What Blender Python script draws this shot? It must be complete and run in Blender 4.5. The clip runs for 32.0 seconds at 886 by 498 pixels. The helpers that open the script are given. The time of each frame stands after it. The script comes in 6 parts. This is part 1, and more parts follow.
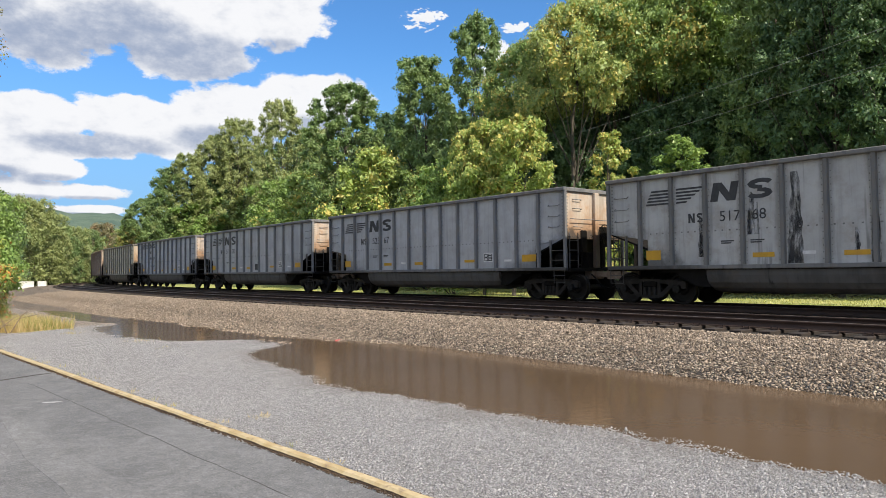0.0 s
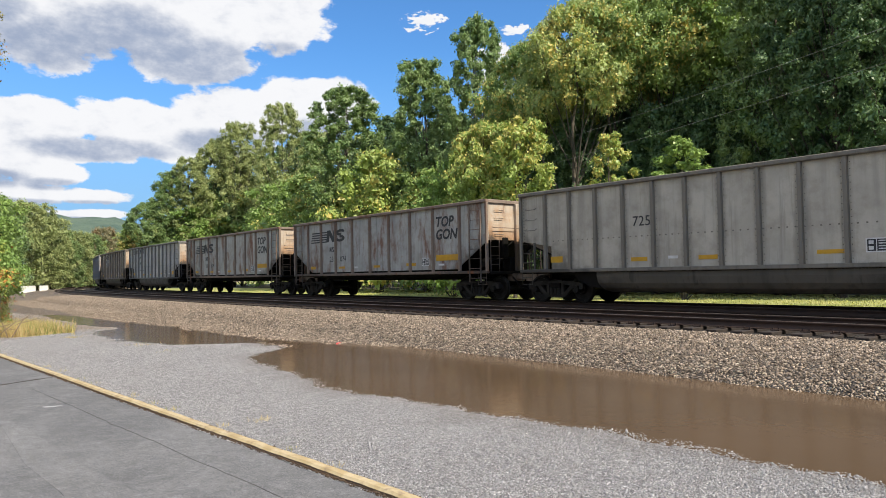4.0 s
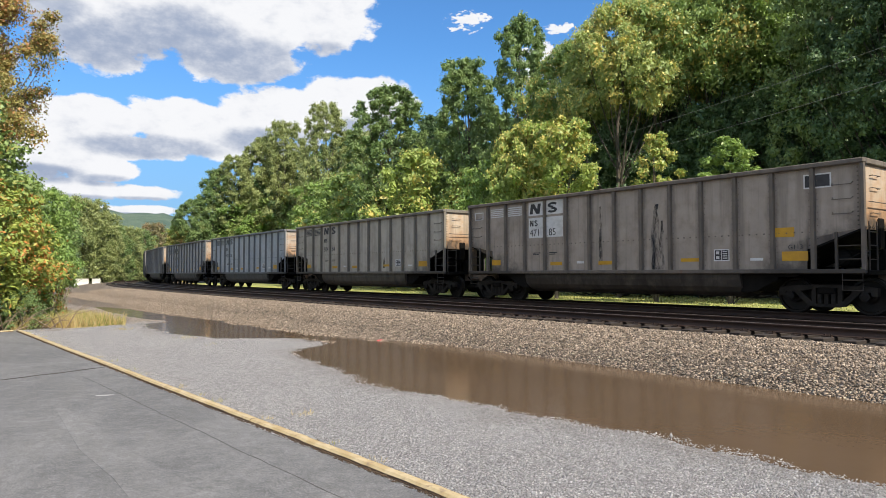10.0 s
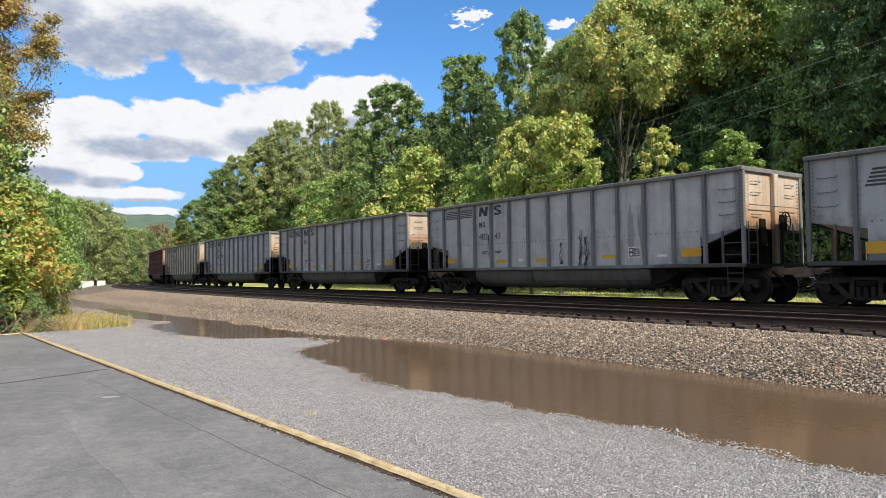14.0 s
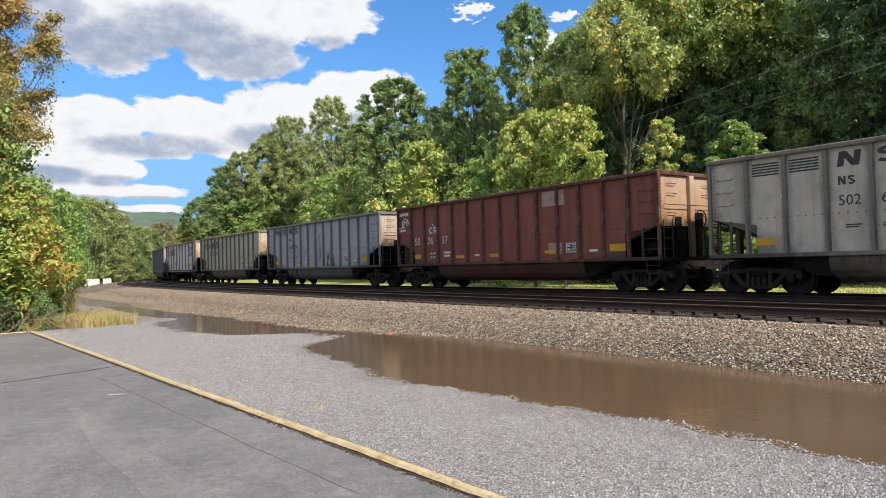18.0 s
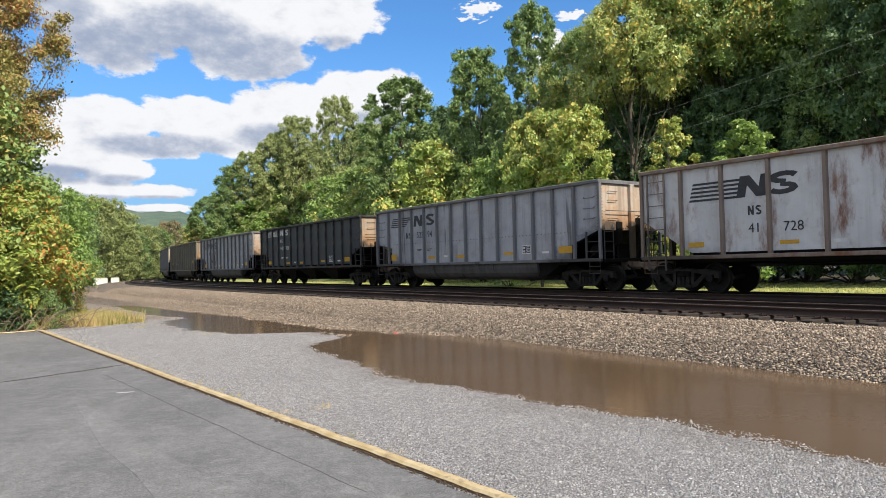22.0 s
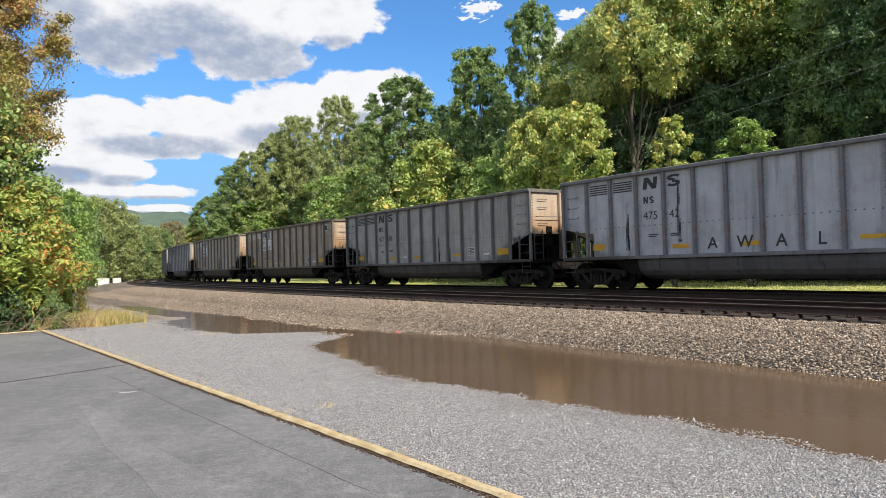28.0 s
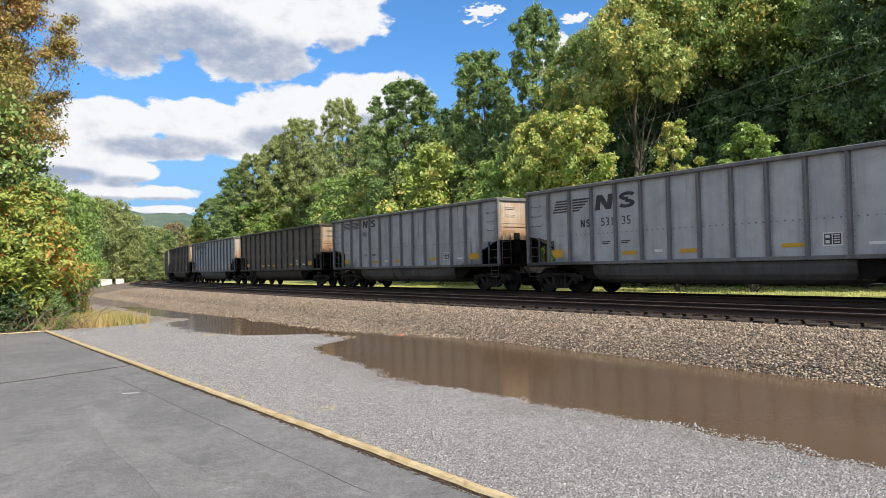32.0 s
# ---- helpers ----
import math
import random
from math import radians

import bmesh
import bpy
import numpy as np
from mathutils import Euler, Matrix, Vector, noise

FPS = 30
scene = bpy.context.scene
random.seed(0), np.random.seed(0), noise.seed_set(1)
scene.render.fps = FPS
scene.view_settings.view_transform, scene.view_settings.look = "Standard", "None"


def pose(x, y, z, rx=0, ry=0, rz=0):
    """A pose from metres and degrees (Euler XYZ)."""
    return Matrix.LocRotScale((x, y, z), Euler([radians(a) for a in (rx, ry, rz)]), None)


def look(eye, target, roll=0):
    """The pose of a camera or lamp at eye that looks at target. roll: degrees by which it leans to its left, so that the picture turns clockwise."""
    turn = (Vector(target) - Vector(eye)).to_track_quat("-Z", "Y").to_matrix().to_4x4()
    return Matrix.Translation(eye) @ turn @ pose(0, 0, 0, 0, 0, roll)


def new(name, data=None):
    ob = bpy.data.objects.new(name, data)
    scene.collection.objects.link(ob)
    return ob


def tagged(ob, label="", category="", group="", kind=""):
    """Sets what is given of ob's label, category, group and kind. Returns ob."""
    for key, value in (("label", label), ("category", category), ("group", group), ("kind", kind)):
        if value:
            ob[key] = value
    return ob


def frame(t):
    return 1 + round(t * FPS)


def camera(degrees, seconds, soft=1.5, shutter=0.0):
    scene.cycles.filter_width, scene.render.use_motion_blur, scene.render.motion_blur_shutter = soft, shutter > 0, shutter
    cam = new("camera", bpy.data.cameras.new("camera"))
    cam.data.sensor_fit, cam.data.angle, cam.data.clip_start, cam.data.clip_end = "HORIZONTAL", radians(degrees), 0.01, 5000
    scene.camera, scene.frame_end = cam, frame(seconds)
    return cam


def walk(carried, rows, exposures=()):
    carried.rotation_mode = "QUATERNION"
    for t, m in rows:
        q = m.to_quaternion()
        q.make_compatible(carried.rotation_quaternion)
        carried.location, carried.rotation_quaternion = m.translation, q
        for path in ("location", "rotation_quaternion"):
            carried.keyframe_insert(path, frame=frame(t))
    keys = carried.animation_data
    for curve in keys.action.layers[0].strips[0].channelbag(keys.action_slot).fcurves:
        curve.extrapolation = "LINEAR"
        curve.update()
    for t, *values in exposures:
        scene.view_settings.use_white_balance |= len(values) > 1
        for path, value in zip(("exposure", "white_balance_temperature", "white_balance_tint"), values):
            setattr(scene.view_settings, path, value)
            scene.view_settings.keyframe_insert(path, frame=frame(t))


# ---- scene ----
# ---- camera and its walk ----
def aim(x, y, z, turn, tilt, lean):
    """A camera pose: degrees turned to the left of +y, tilted up, and leaning."""
    return pose(x, y, z, 0, 0, turn) @ pose(0, 0, 0, 90 + tilt) @ pose(0, 0, 0, 0, 0, -lean)


cam = camera(65.5, 32.0, soft=0.72)
walk(cam, [
    (0, aim(-0.007, -0.030, 1.614, -3.800, 1.825, 0.708)),
    (0.5, aim(0.000, -0.030, 1.615, -3.765, 1.816, 0.846)),
    (1, aim(-0.005, -0.033, 1.618, -3.779, 1.829, 0.738)),
    (1.5, aim(0.004, -0.026, 1.616, -3.769, 1.835, 0.646)),
    (2, aim(-0.004, -0.019, 1.610, -3.788, 1.864, 0.434)),
    (2.5, aim(-0.007, -0.016, 1.615, -3.740, 1.884, 0.274)),
    (3, aim(-0.001, -0.015, 1.609, -3.679, 1.927, 0.445)),
    (3.5, aim(0.006, -0.025, 1.612, -3.572, 2.022, 0.596)),
    (5.5, aim(0.056, 0.003, 1.611, -4.467, 1.948, 2.891)),
    (6, aim(0.065, -0.005, 1.610, -4.245, 2.275, 3.229)),
    (6.5, aim(0.092, 0.034, 1.603, -2.806, 2.326, 2.668)),
    (7, aim(0.098, 0.011, 1.600, -2.052, 1.863, 1.316)),
    (7.5, aim(0.081, 0.004, 1.603, -1.003, 1.948, 1.044)),
    (8, aim(0.057, 0.012, 1.604, -0.539, 2.276, 0.941)),
    (8.5, aim(0.023, -0.014, 1.603, -1.271, 2.674, -0.195)),
    (9, aim(0.007, -0.022, 1.602, -0.888, 2.643, -0.067)),
    (9.5, aim(-0.003, -0.032, 1.607, -0.466, 2.284, 0.007)),
    (10, aim(-0.013, -0.024, 1.603, -0.298, 2.003, 0.090)),
    (10.5, aim(-0.010, -0.026, 1.605, -0.177, 1.903, 0.255)),
    (11, aim(-0.014, -0.007, 1.605, -0.246, 1.794, 0.700)),
    (11.5, aim(-0.008, -0.008, 1.603, -0.262, 1.671, 0.697)),
    (12, aim(-0.007, -0.002, 1.597, -0.243, 1.625, 0.881)),
    (12.5, aim(0.001, 0.003, 1.600, -0.146, 1.579, 1.132)),
    (13, aim(-0.007, 0.002, 1.601, -0.100, 1.689, 0.982)),
    (13.5, aim(-0.005, -0.003, 1.604, -0.104, 1.765, 1.068)),
    (14, aim(-0.004, -0.008, 1.603, 0.015, 1.791, 0.850)),
    (14.5, aim(-0.005, -0.008, 1.605, 0.055, 1.766, 0.968)),
    (16.5, aim(-0.007, -0.006, 1.605, 0.204, 1.471, 1.120)),
    (17, aim(0.003, -0.008, 1.602, 0.300, 1.438, 1.384)),
    (17.5, aim(-0.001, 0.002, 1.600, 0.324, 1.373, 1.384)),
    (18, aim(0.001, 0.006, 1.602, 0.388, 1.325, 1.468)),
    (18.5, aim(0.001, 0.005, 1.602, 0.520, 1.235, 1.309)),
    (19, aim(0.003, 0.013, 1.600, 0.591, 1.194, 1.388)),
    (19.5, aim(0.007, 0.006, 1.599, 0.630, 1.157, 1.490)),
    (20, aim(-0.003, 0.003, 1.602, 0.618, 1.135, 1.506)),
    (20.5, aim(-0.000, 0.012, 1.596, 0.666, 1.160, 1.568)),
    (21, aim(-0.003, 0.006, 1.594, 0.739, 1.215, 1.451)),
    (21.5, aim(-0.001, -0.002, 1.601, 0.822, 1.305, 1.535)),
    (22, aim(-0.005, 0.004, 1.596, 0.924, 1.305, 1.394)),
    (22.5, aim(-0.006, -0.002, 1.595, 0.979, 1.143, 1.316)),
    (23, aim(-0.001, 0.004, 1.598, 1.046, 0.992, 1.482)),
    (23.5, aim(-0.001, 0.010, 1.596, 1.076, 0.923, 1.629)),
    (24, aim(0.001, 0.005, 1.591, 1.089, 0.894, 1.791)),
    (24.5, aim(-0.004, 0.007, 1.590, 1.077, 0.857, 1.878)),
    (25, aim(-0.003, 0.012, 1.593, 1.098, 0.834, 1.729)),
    (25.5, aim(-0.001, 0.004, 1.598, 1.125, 0.921, 1.640)),
    (27.5, aim(-0.008, 0.014, 1.595, 1.087, 1.065, 1.779)),
    (28, aim(-0.011, 0.007, 1.591, 1.037, 1.252, 1.581)),
    (28.5, aim(-0.006, 0.001, 1.598, 0.983, 1.535, 1.633)),
    (29, aim(-0.012, -0.002, 1.600, 0.947, 1.654, 1.562)),
    (29.5, aim(-0.019, -0.009, 1.602, 1.167, 1.678, 1.116)),
    (30, aim(-0.018, -0.017, 1.600, 1.299, 1.718, 1.058)),
    (30.5, aim(-0.020, -0.005, 1.595, 1.282, 1.677, 1.033)),
    (31, aim(-0.022, -0.013, 1.590, 1.281, 1.589, 0.769)),
    (31.5, aim(-0.019, -0.016, 1.590, 1.202, 1.583, 0.954)),
    (32, aim(-0.015, -0.018, 1.596, 1.237, 1.503, 1.209)),
])

# ---- world, sun, exposure ----
SUN_AZ, SUN_EL = 141.0, 45.0          # degrees clockwise from +y, and above the horizon
SUN_DIR = Vector((math.sin(radians(SUN_AZ)) * math.cos(radians(SUN_EL)), math.cos(radians(SUN_AZ)) * math.cos(radians(SUN_EL)), math.sin(radians(SUN_EL))))
scene.view_settings.exposure = 0.42
sun = new("sun", bpy.data.lights.new("sun", "SUN"))
sun.data.energy, sun.data.angle, sun.data.color = 5.0, radians(0.53), (1.0, 0.90, 0.74)
sun.matrix_world = look(SUN_DIR * 50, (0, 0, 0))

# cumulus clouds: azimuth, elevation, half width, half height in degrees
CLOUDS = [(-20.0, 20.6, 12.6, 5.0), (-16.8, 17.2, 5.6, 2.6), (-25.6, 18.2, 6.0, 3.4), (-9.6, 19.9, 4.2, 2.7), (-11.8, 22.5, 7.0, 3.6),
          (-27.0, 11.2, 5.0, 1.7), (-20.3, 11.4, 5.4, 2.2), (-13.6, 12.6, 5.2, 2.5), (-7.0, 13.6, 5.2, 2.7), (-16.5, 10.0, 7.0, 1.2), (-24.5, 9.5, 5.5, 1.1),
          (-30.2, 8.7, 4.6, 2.1), (-26.3, 7.7, 3.2, 1.1), (-28.0, 6.2, 5.2, 0.95), (-23.9, 6.15, 3.2, 0.72), (-23.9, 4.8, 3.2, 0.5), (-28.5, 4.6, 2.4, 0.4),
          (2.3, 20.3, 1.9, 0.9), (8.3, 16.9, 1.9, 1.9), (9.9, 19.5, 1.4, 0.5), (14.5, 22.3, 2.2, 0.7), (-36.5, 15.0, 5.0, 2.2)]

# their shaded undersides
BELLIES = [(-31.0, 18.0, 5.0, 3.2), (-15.4, 16.6, 6.2, 2.7), (-21.0, 17.8, 7.0, 3.0), (-26.5, 16.6, 6.0, 2.4), (-9.5, 17.6, 3.5, 1.2), (-22.5, 9.6, 7.0, 1.2), (-13.5, 10.5, 6.0, 1.5), (-5.8, 11.7, 4.5, 1.5),
           (-30.0, 7.2, 4.0, 0.9), (-26.0, 6.95, 3.2, 0.6), (-28.0, 5.5, 4.8, 0.45), (-23.4, 5.6, 3.0, 0.35), (-23.9, 4.45, 3.2, 0.25)]


class Nodes:
    """A small helper to wire shader nodes."""

    def __init__(self, tree):
        self.t = tree
        tree.nodes.clear()

    def add(self, kind, **props):
        n = self.t.nodes.new(kind)
        for k, v in props.items():
            if k == "op":
                n.operation = v
            elif k == "blend":
                n.blend_type = v
            elif k == "data":
                n.data_type = v
        return n

    def link(self, a, b):
        self.t.links.new(a, b)

    def math(self, op, a, b=0.0, c=None, clamp=False):
        n = self.add("ShaderNodeMath", op=op)
        n.use_clamp = clamp
        for i, v in enumerate((a, b, c)):
            if v is None:
                continue
            if isinstance(v, (int, float)):
                n.inputs[i].default_value = v
            else:
                self.link(v, n.inputs[i])
        return n.outputs[0]

    def mix(self, f, a, b, blend="MIX"):
        n = self.add("ShaderNodeMix", data="RGBA", blend=blend)
        for s, v in ((n.inputs[0], f), (n.inputs[6], a), (n.inputs[7], b)):
            if isinstance(v, (int, float)):
                s.default_value = v
            elif isinstance(v, tuple):
                s.default_value = (*v[:3], 1)
            else:
                self.link(v, s)
        return n.outputs[2]

    def noise(self, vec, scale, detail=5.0, rough=0.55, distort=0.0):
        n = self.add("ShaderNodeTexNoise")
        n.inputs["Scale"].default_value, n.inputs["Detail"].default_value = scale, detail
        n.inputs["Roughness"].default_value, n.inputs["Distortion"].default_value = rough, distort
        if vec is not None:
            self.link(vec, n.inputs["Vector"])
        return n.outputs["Fac"]

    def ramp(self, f, lo, hi):
        n = self.add("ShaderNodeMapRange")
        n.interpolation_type = "SMOOTHSTEP"
        n.inputs[1].default_value, n.inputs[2].default_value = lo, hi
        self.link(f, n.inputs[0])
        return n.outputs[0]

    def place(self, vec, loc=(0, 0, 0), scale=(1, 1, 1)):
        n = self.add("ShaderNodeMapping")
        n.inputs["Location"].default_value, n.inputs["Scale"].default_value = loc, scale
        self.link(vec, n.inputs["Vector"])
        return n.outputs[0]


def make_world():
    w = bpy.data.worlds.new("sky")
    scene.world = w
    w.use_nodes = True
    g = Nodes(w.node_tree)
    co = g.add("ShaderNodeTexCoord").outputs["Generated"]
    sky = g.add("ShaderNodeTexSky")
    sky.sky_type, sky.sun_disc = "NISHITA", False
    sky.sun_elevation, sky.sun_rotation = radians(SUN_EL), radians(SUN_AZ)
    sky.air_density, sky.dust_density, sky.ozone_density = 1.0, 0.6, 3.0
    dim = g.mix(1.0, sky.outputs[0], (0.064, 0.108, 0.143), "MULTIPLY")
    xyz = g.add("ShaderNodeSeparateXYZ")
    g.link(co, xyz.inputs[0])
    X, Y, Z = xyz.outputs
    az = g.math("MULTIPLY", g.math("ARCTAN2", X, Y), 57.2958)
    el = g.math("MULTIPLY", g.math("ARCSINE", Z), 57.2958)
    flat = g.add("ShaderNodeCombineXYZ")
    g.link(az, flat.inputs[0]), g.link(g.math("MULTIPLY", el, 1.6), flat.inputs[1])
    lump = g.noise(flat.outputs[0], 0.16, 9, 0.60)
    fine = g.noise(flat.outputs[0], 0.55, 8, 0.62)
    edge = g.math("MULTIPLY_ADD", lump, 2.6, g.math("MULTIPLY_ADD", fine, 1.1, -1.86))
    best, shade = None, None
    wisp = g.noise(g.place(flat.outputs[0], (4, 2, 0), (0.7, 1.0, 1)), 0.9, 8, 0.65)
    for u, v, a, b in CLOUDS:
        du = g.math("MULTIPLY", g.math("SUBTRACT", az, u), 1 / a)
        dv = g.math("MULTIPLY", g.math("SUBTRACT", el, v), 1 / b)
        r = g.math("ADD", g.math("MULTIPLY", du, du), g.math("MULTIPLY", dv, dv))
        if a < 2:
            r = g.math("MULTIPLY_ADD", wisp, -5.0, g.math("ADD", r, 2.75))
        m = g.math("SUBTRACT", 1.0, r)
        best = m if best is None else g.math("MAXIMUM", best, m)
        wgt = g.math("MAXIMUM", m, 0.0)
        part_shade = g.math("MULTIPLY", wgt, dv)
        shade = part_shade if shade is None else g.math("ADD", shade, part_shade)
    # the rest of the sky carries the same kind of clouds
    wide = g.math("MULTIPLY_ADD", g.noise(g.place(co, (3.1, 1.7, 0.4), (1, 1, 2.2)), 2.3, 7, 0.55), 6.0, -2.7)
    away = g.ramp(g.math("ABSOLUTE", az), 38, 52)
    best = g.math("MAXIMUM", best, g.math("MULTIPLY_ADD", away, 4.0, g.math("SUBTRACT", wide, 4.0)))
    body = g.math("ADD", best, edge)
    mask = g.ramp(body, -0.02, 0.30)
    soft = g.noise(flat.outputs[0], 0.13, 4, 0.55)
    belly = None
    for u, v, a, b in BELLIES:
        du = g.math("MULTIPLY", g.math("SUBTRACT", az, u), 1 / a)
        dv = g.math("MULTIPLY", g.math("SUBTRACT", el, v), 1 / b)
        r = g.math("SUBTRACT", 1.0, g.math("ADD", g.math("MULTIPLY", du, du), g.math("MULTIPLY", dv, dv)), clamp=True)
        belly = r if belly is None else g.math("MAXIMUM", belly, r)
    rim = g.ramp(body, 0.75, 0.05)
    tone = g.math("MULTIPLY_ADD", g.math("SUBTRACT", fine, 0.5), 1.15, g.math("MULTIPLY_ADD", g.math("SUBTRACT", soft, 0.5), 0.8, 0.86))
    tone = g.math("ADD", tone, g.math("MULTIPLY_ADD", rim, 0.04, g.math("MULTIPLY", shade, 0.10)))
    tone = g.ramp(g.math("SUBTRACT", tone, g.math("MULTIPLY", g.ramp(belly, 0.0, 0.9), 0.66)), -0.05, 0.92)
    cloud = g.mix(tone, (0.27, 0.32, 0.43), (0.70, 0.705, 0.725))
    dim = g.mix(g.math("MULTIPLY", g.ramp(el, 19, 2), 0.80), dim, (0.19, 0.335, 0.55))
    col = g.mix(mask, dim, cloud)
    bg = g.add("ShaderNodeBackground")
    g.link(col, bg.inputs[0])
    bg.inputs[1].default_value = 1.0
    g.link(bg.outputs[0], g.add("ShaderNodeOutputWorld").inputs[0])


make_world()

# ---- materials ----


def shader(name):
    m = bpy.data.materials.new(name)
    m.use_nodes = True
    g = Nodes(m.node_tree)
    p = g.add("ShaderNodeBsdfPrincipled")
    g.link(p.outputs[0], g.add("ShaderNodeOutputMaterial").inputs[0])
    return m, g, p


def set_in(g, p, key, v):
    if isinstance(v, tuple):
        p.inputs[key].default_value = (*v[:3], 1)
    elif isinstance(v, (int, float)):
        p.inputs[key].default_value = v
    else:
        g.link(v, p.inputs[key])


def relief(g, p, h, strength, dist):
    b = g.add("ShaderNodeBump")
    b.inputs["Strength"].default_value, b.inputs["Distance"].default_value = strength, dist
    g.link(h, b.inputs["Height"])
    g.link(b.outputs[0], p.inputs["Normal"])


def surface(name, c1, c2, scale=4.0, rough=0.85, metal=0.0, bump=0.3, dist=0.01, fine=30.0, c3=None, island=0.0, gloss=0.5):
    """A surface of two tones in patches, with a finer grain, and an optional third tone in spots."""
    m, g, p = shader(name)
    co = g.add("ShaderNodeTexCoord").outputs["Object"]
    big = g.noise(co, scale, 6, 0.6)
    small = g.noise(co, fine, 5, 0.65)
    col = g.mix(g.ramp(big, 0.35, 0.65), c1, c2)
    if c3:
        col = g.mix(g.ramp(g.noise(g.place(co, (7, 3, 1)), scale * 2.3, 5, 0.6), 0.56, 0.68), col, c3)
    col = g.mix(g.math("MULTIPLY_ADD", small, 0.7, -0.1, clamp=True), col, g.mix(1.0, col, (0.55, 0.55, 0.55), "MULTIPLY"))
    if island:
        rnd = g.add("ShaderNodeNewGeometry").outputs["Random Per Island"]
        hsv = g.add("ShaderNodeHueSaturation")
        g.link(g.math("MULTIPLY_ADD", rnd, island, 1.0 - island * 0.5), hsv.inputs["Value"])
        g.link(col, hsv.inputs["Color"])
        col = hsv.outputs[0]
    set_in(g, p, "Base Color", col), set_in(g, p, "Metallic", metal)
    p.inputs["Specular IOR Level"].default_value = gloss
    g.link(g.math("MULTIPLY_ADD", small, 0.2, rough - 0.1, clamp=True), p.inputs["Roughness"])
    if bump:
        relief(g, p, small, bump, dist)
    return m


def paint(name, base, seed, grime=0.35, rust=0.0, drip=0.3, warm=(0.23, 0.19, 0.15), foot=None, ribs=0.0):
    """Weathered freight-car paint: faded patches, vertical dirty runs, dust and rust."""
    m, g, p = shader(name)
    co = g.add("ShaderNodeTexCoord").outputs["Object"]
    co = g.place(co, (seed * 11.7, seed * 3.1, seed * 1.3))
    patch = g.noise(co, 0.9, 5, 0.6)
    col = g.mix(g.ramp(patch, 0.3, 0.7), base, tuple(c * 0.80 for c in base))
    dust = g.ramp(g.noise(co, 2.4, 7, 0.65), 0.42, 0.75)
    col = g.mix(g.math("MULTIPLY", dust, grime), col, warm)
    runs = g.noise(g.place(co, (0, 0, 0), (3.4, 3.4, 0.22)), 1.0, 6, 0.55)
    col = g.mix(g.math("MULTIPLY", g.ramp(runs, 0.47, 0.70), grime), col, tuple(c * 0.45 for c in base))
    thin = g.noise(g.place(co, (3, 1, 6), (10.0, 10.0, 0.4)), 1.0, 5, 0.6)
    col = g.mix(g.math("MULTIPLY", g.ramp(thin, 0.54, 0.74), min(0.75, 0.25 + grime)), col, tuple(c * 0.5 for c in base))
    tar = g.noise(g.place(co, (4, 9, 2), (1.9, 1.9, 0.16)), 1.0, 4, 0.5)
    tar_m = g.math("MULTIPLY", g.ramp(tar, 0.645 - 0.05 * drip, 0.685 - 0.05 * drip), min(0.95, drip * 1.5))
    col = g.mix(tar_m, col, (0.02, 0.02, 0.022))
    pos = g.add("ShaderNodeSeparateXYZ")
    g.link(g.add("ShaderNodeTexCoord").outputs["Object"], pos.inputs[0])
    reach = g.math("SUBTRACT", g.math("MULTIPLY", g.math("ABSOLUTE", pos.outputs[0]), 0.42), g.math("MULTIPLY", pos.outputs[2], 0.95))
    splash = g.ramp(g.math("MULTIPLY_ADD", g.noise(co, 2.1, 6, 0.65), 1.5, reach), 1.25, 2.05)
    col = g.mix(g.math("MULTIPLY", splash, min(0.85, 0.3 + grime)), col, (0.03, 0.028, 0.026))
    if ribs:
        cell = g.math("ABSOLUTE", g.math("SUBTRACT", g.math("FRACT", g.math("MULTIPLY_ADD", pos.outputs[0], 1 / 1.02, 6.15 / 1.02 + 20.5)), 0.5))
        ragged = g.math("MULTIPLY_ADD", g.noise(g.place(co, (6, 2, 9), (1.0, 1.0, 0.45)), 2.6, 6, 0.65), -0.42, cell)
        col = g.mix(g.math("MULTIPLY", g.ramp(ragged, 0.0, -0.15), ribs), col, tuple(c * 0.30 for c in base))
    if foot:
        low = g.math("MULTIPLY_ADD", g.noise(co, 1.7, 6, 0.65), -1.6, pos.outputs[2])
        col = g.mix(g.math("MULTIPLY", g.ramp(low, 2.35, 1.35), 0.85), col, foot)
        col = g.mix(g.math("MULTIPLY", g.ramp(low, 1.62, 1.30), 0.9), col, (0.03, 0.027, 0.025))
    if rust:
        r = g.noise(g.place(co, (2, 5, 8), (1.5, 1.5, 0.45)), 1.0, 8, 0.7)
        col = g.mix(g.ramp(r, 0.66 - 0.18 * rust, 0.78 - 0.12 * rust), col, (0.17, 0.066, 0.03))
        r2 = g.noise(g.place(co, (12, 5, 3)), 3.0, 8, 0.7)
        col = g.mix(g.math("MULTIPLY", g.ramp(r2, 0.55, 0.75), 0.6 * rust), col, (0.25, 0.12, 0.06))
    grain = g.noise(co, 26, 4, 0.6)
    col = g.mix(g.math("MULTIPLY", grain, 0.22), col, tuple(c * 0.5 for c in base))
    set_in(g, p, "Base Color", col)
    g.link(g.math("MULTIPLY_ADD", dust, 0.25, 0.55), p.inputs["Roughness"])
    p.inputs["Specular IOR Level"].default_value = 0.3
    relief(g, p, g.noise(g.place(co, (0, 0, 0), (1.2, 1.2, 0.8)), 1.0, 3, 0.5), 0.25, 0.06)
    return m


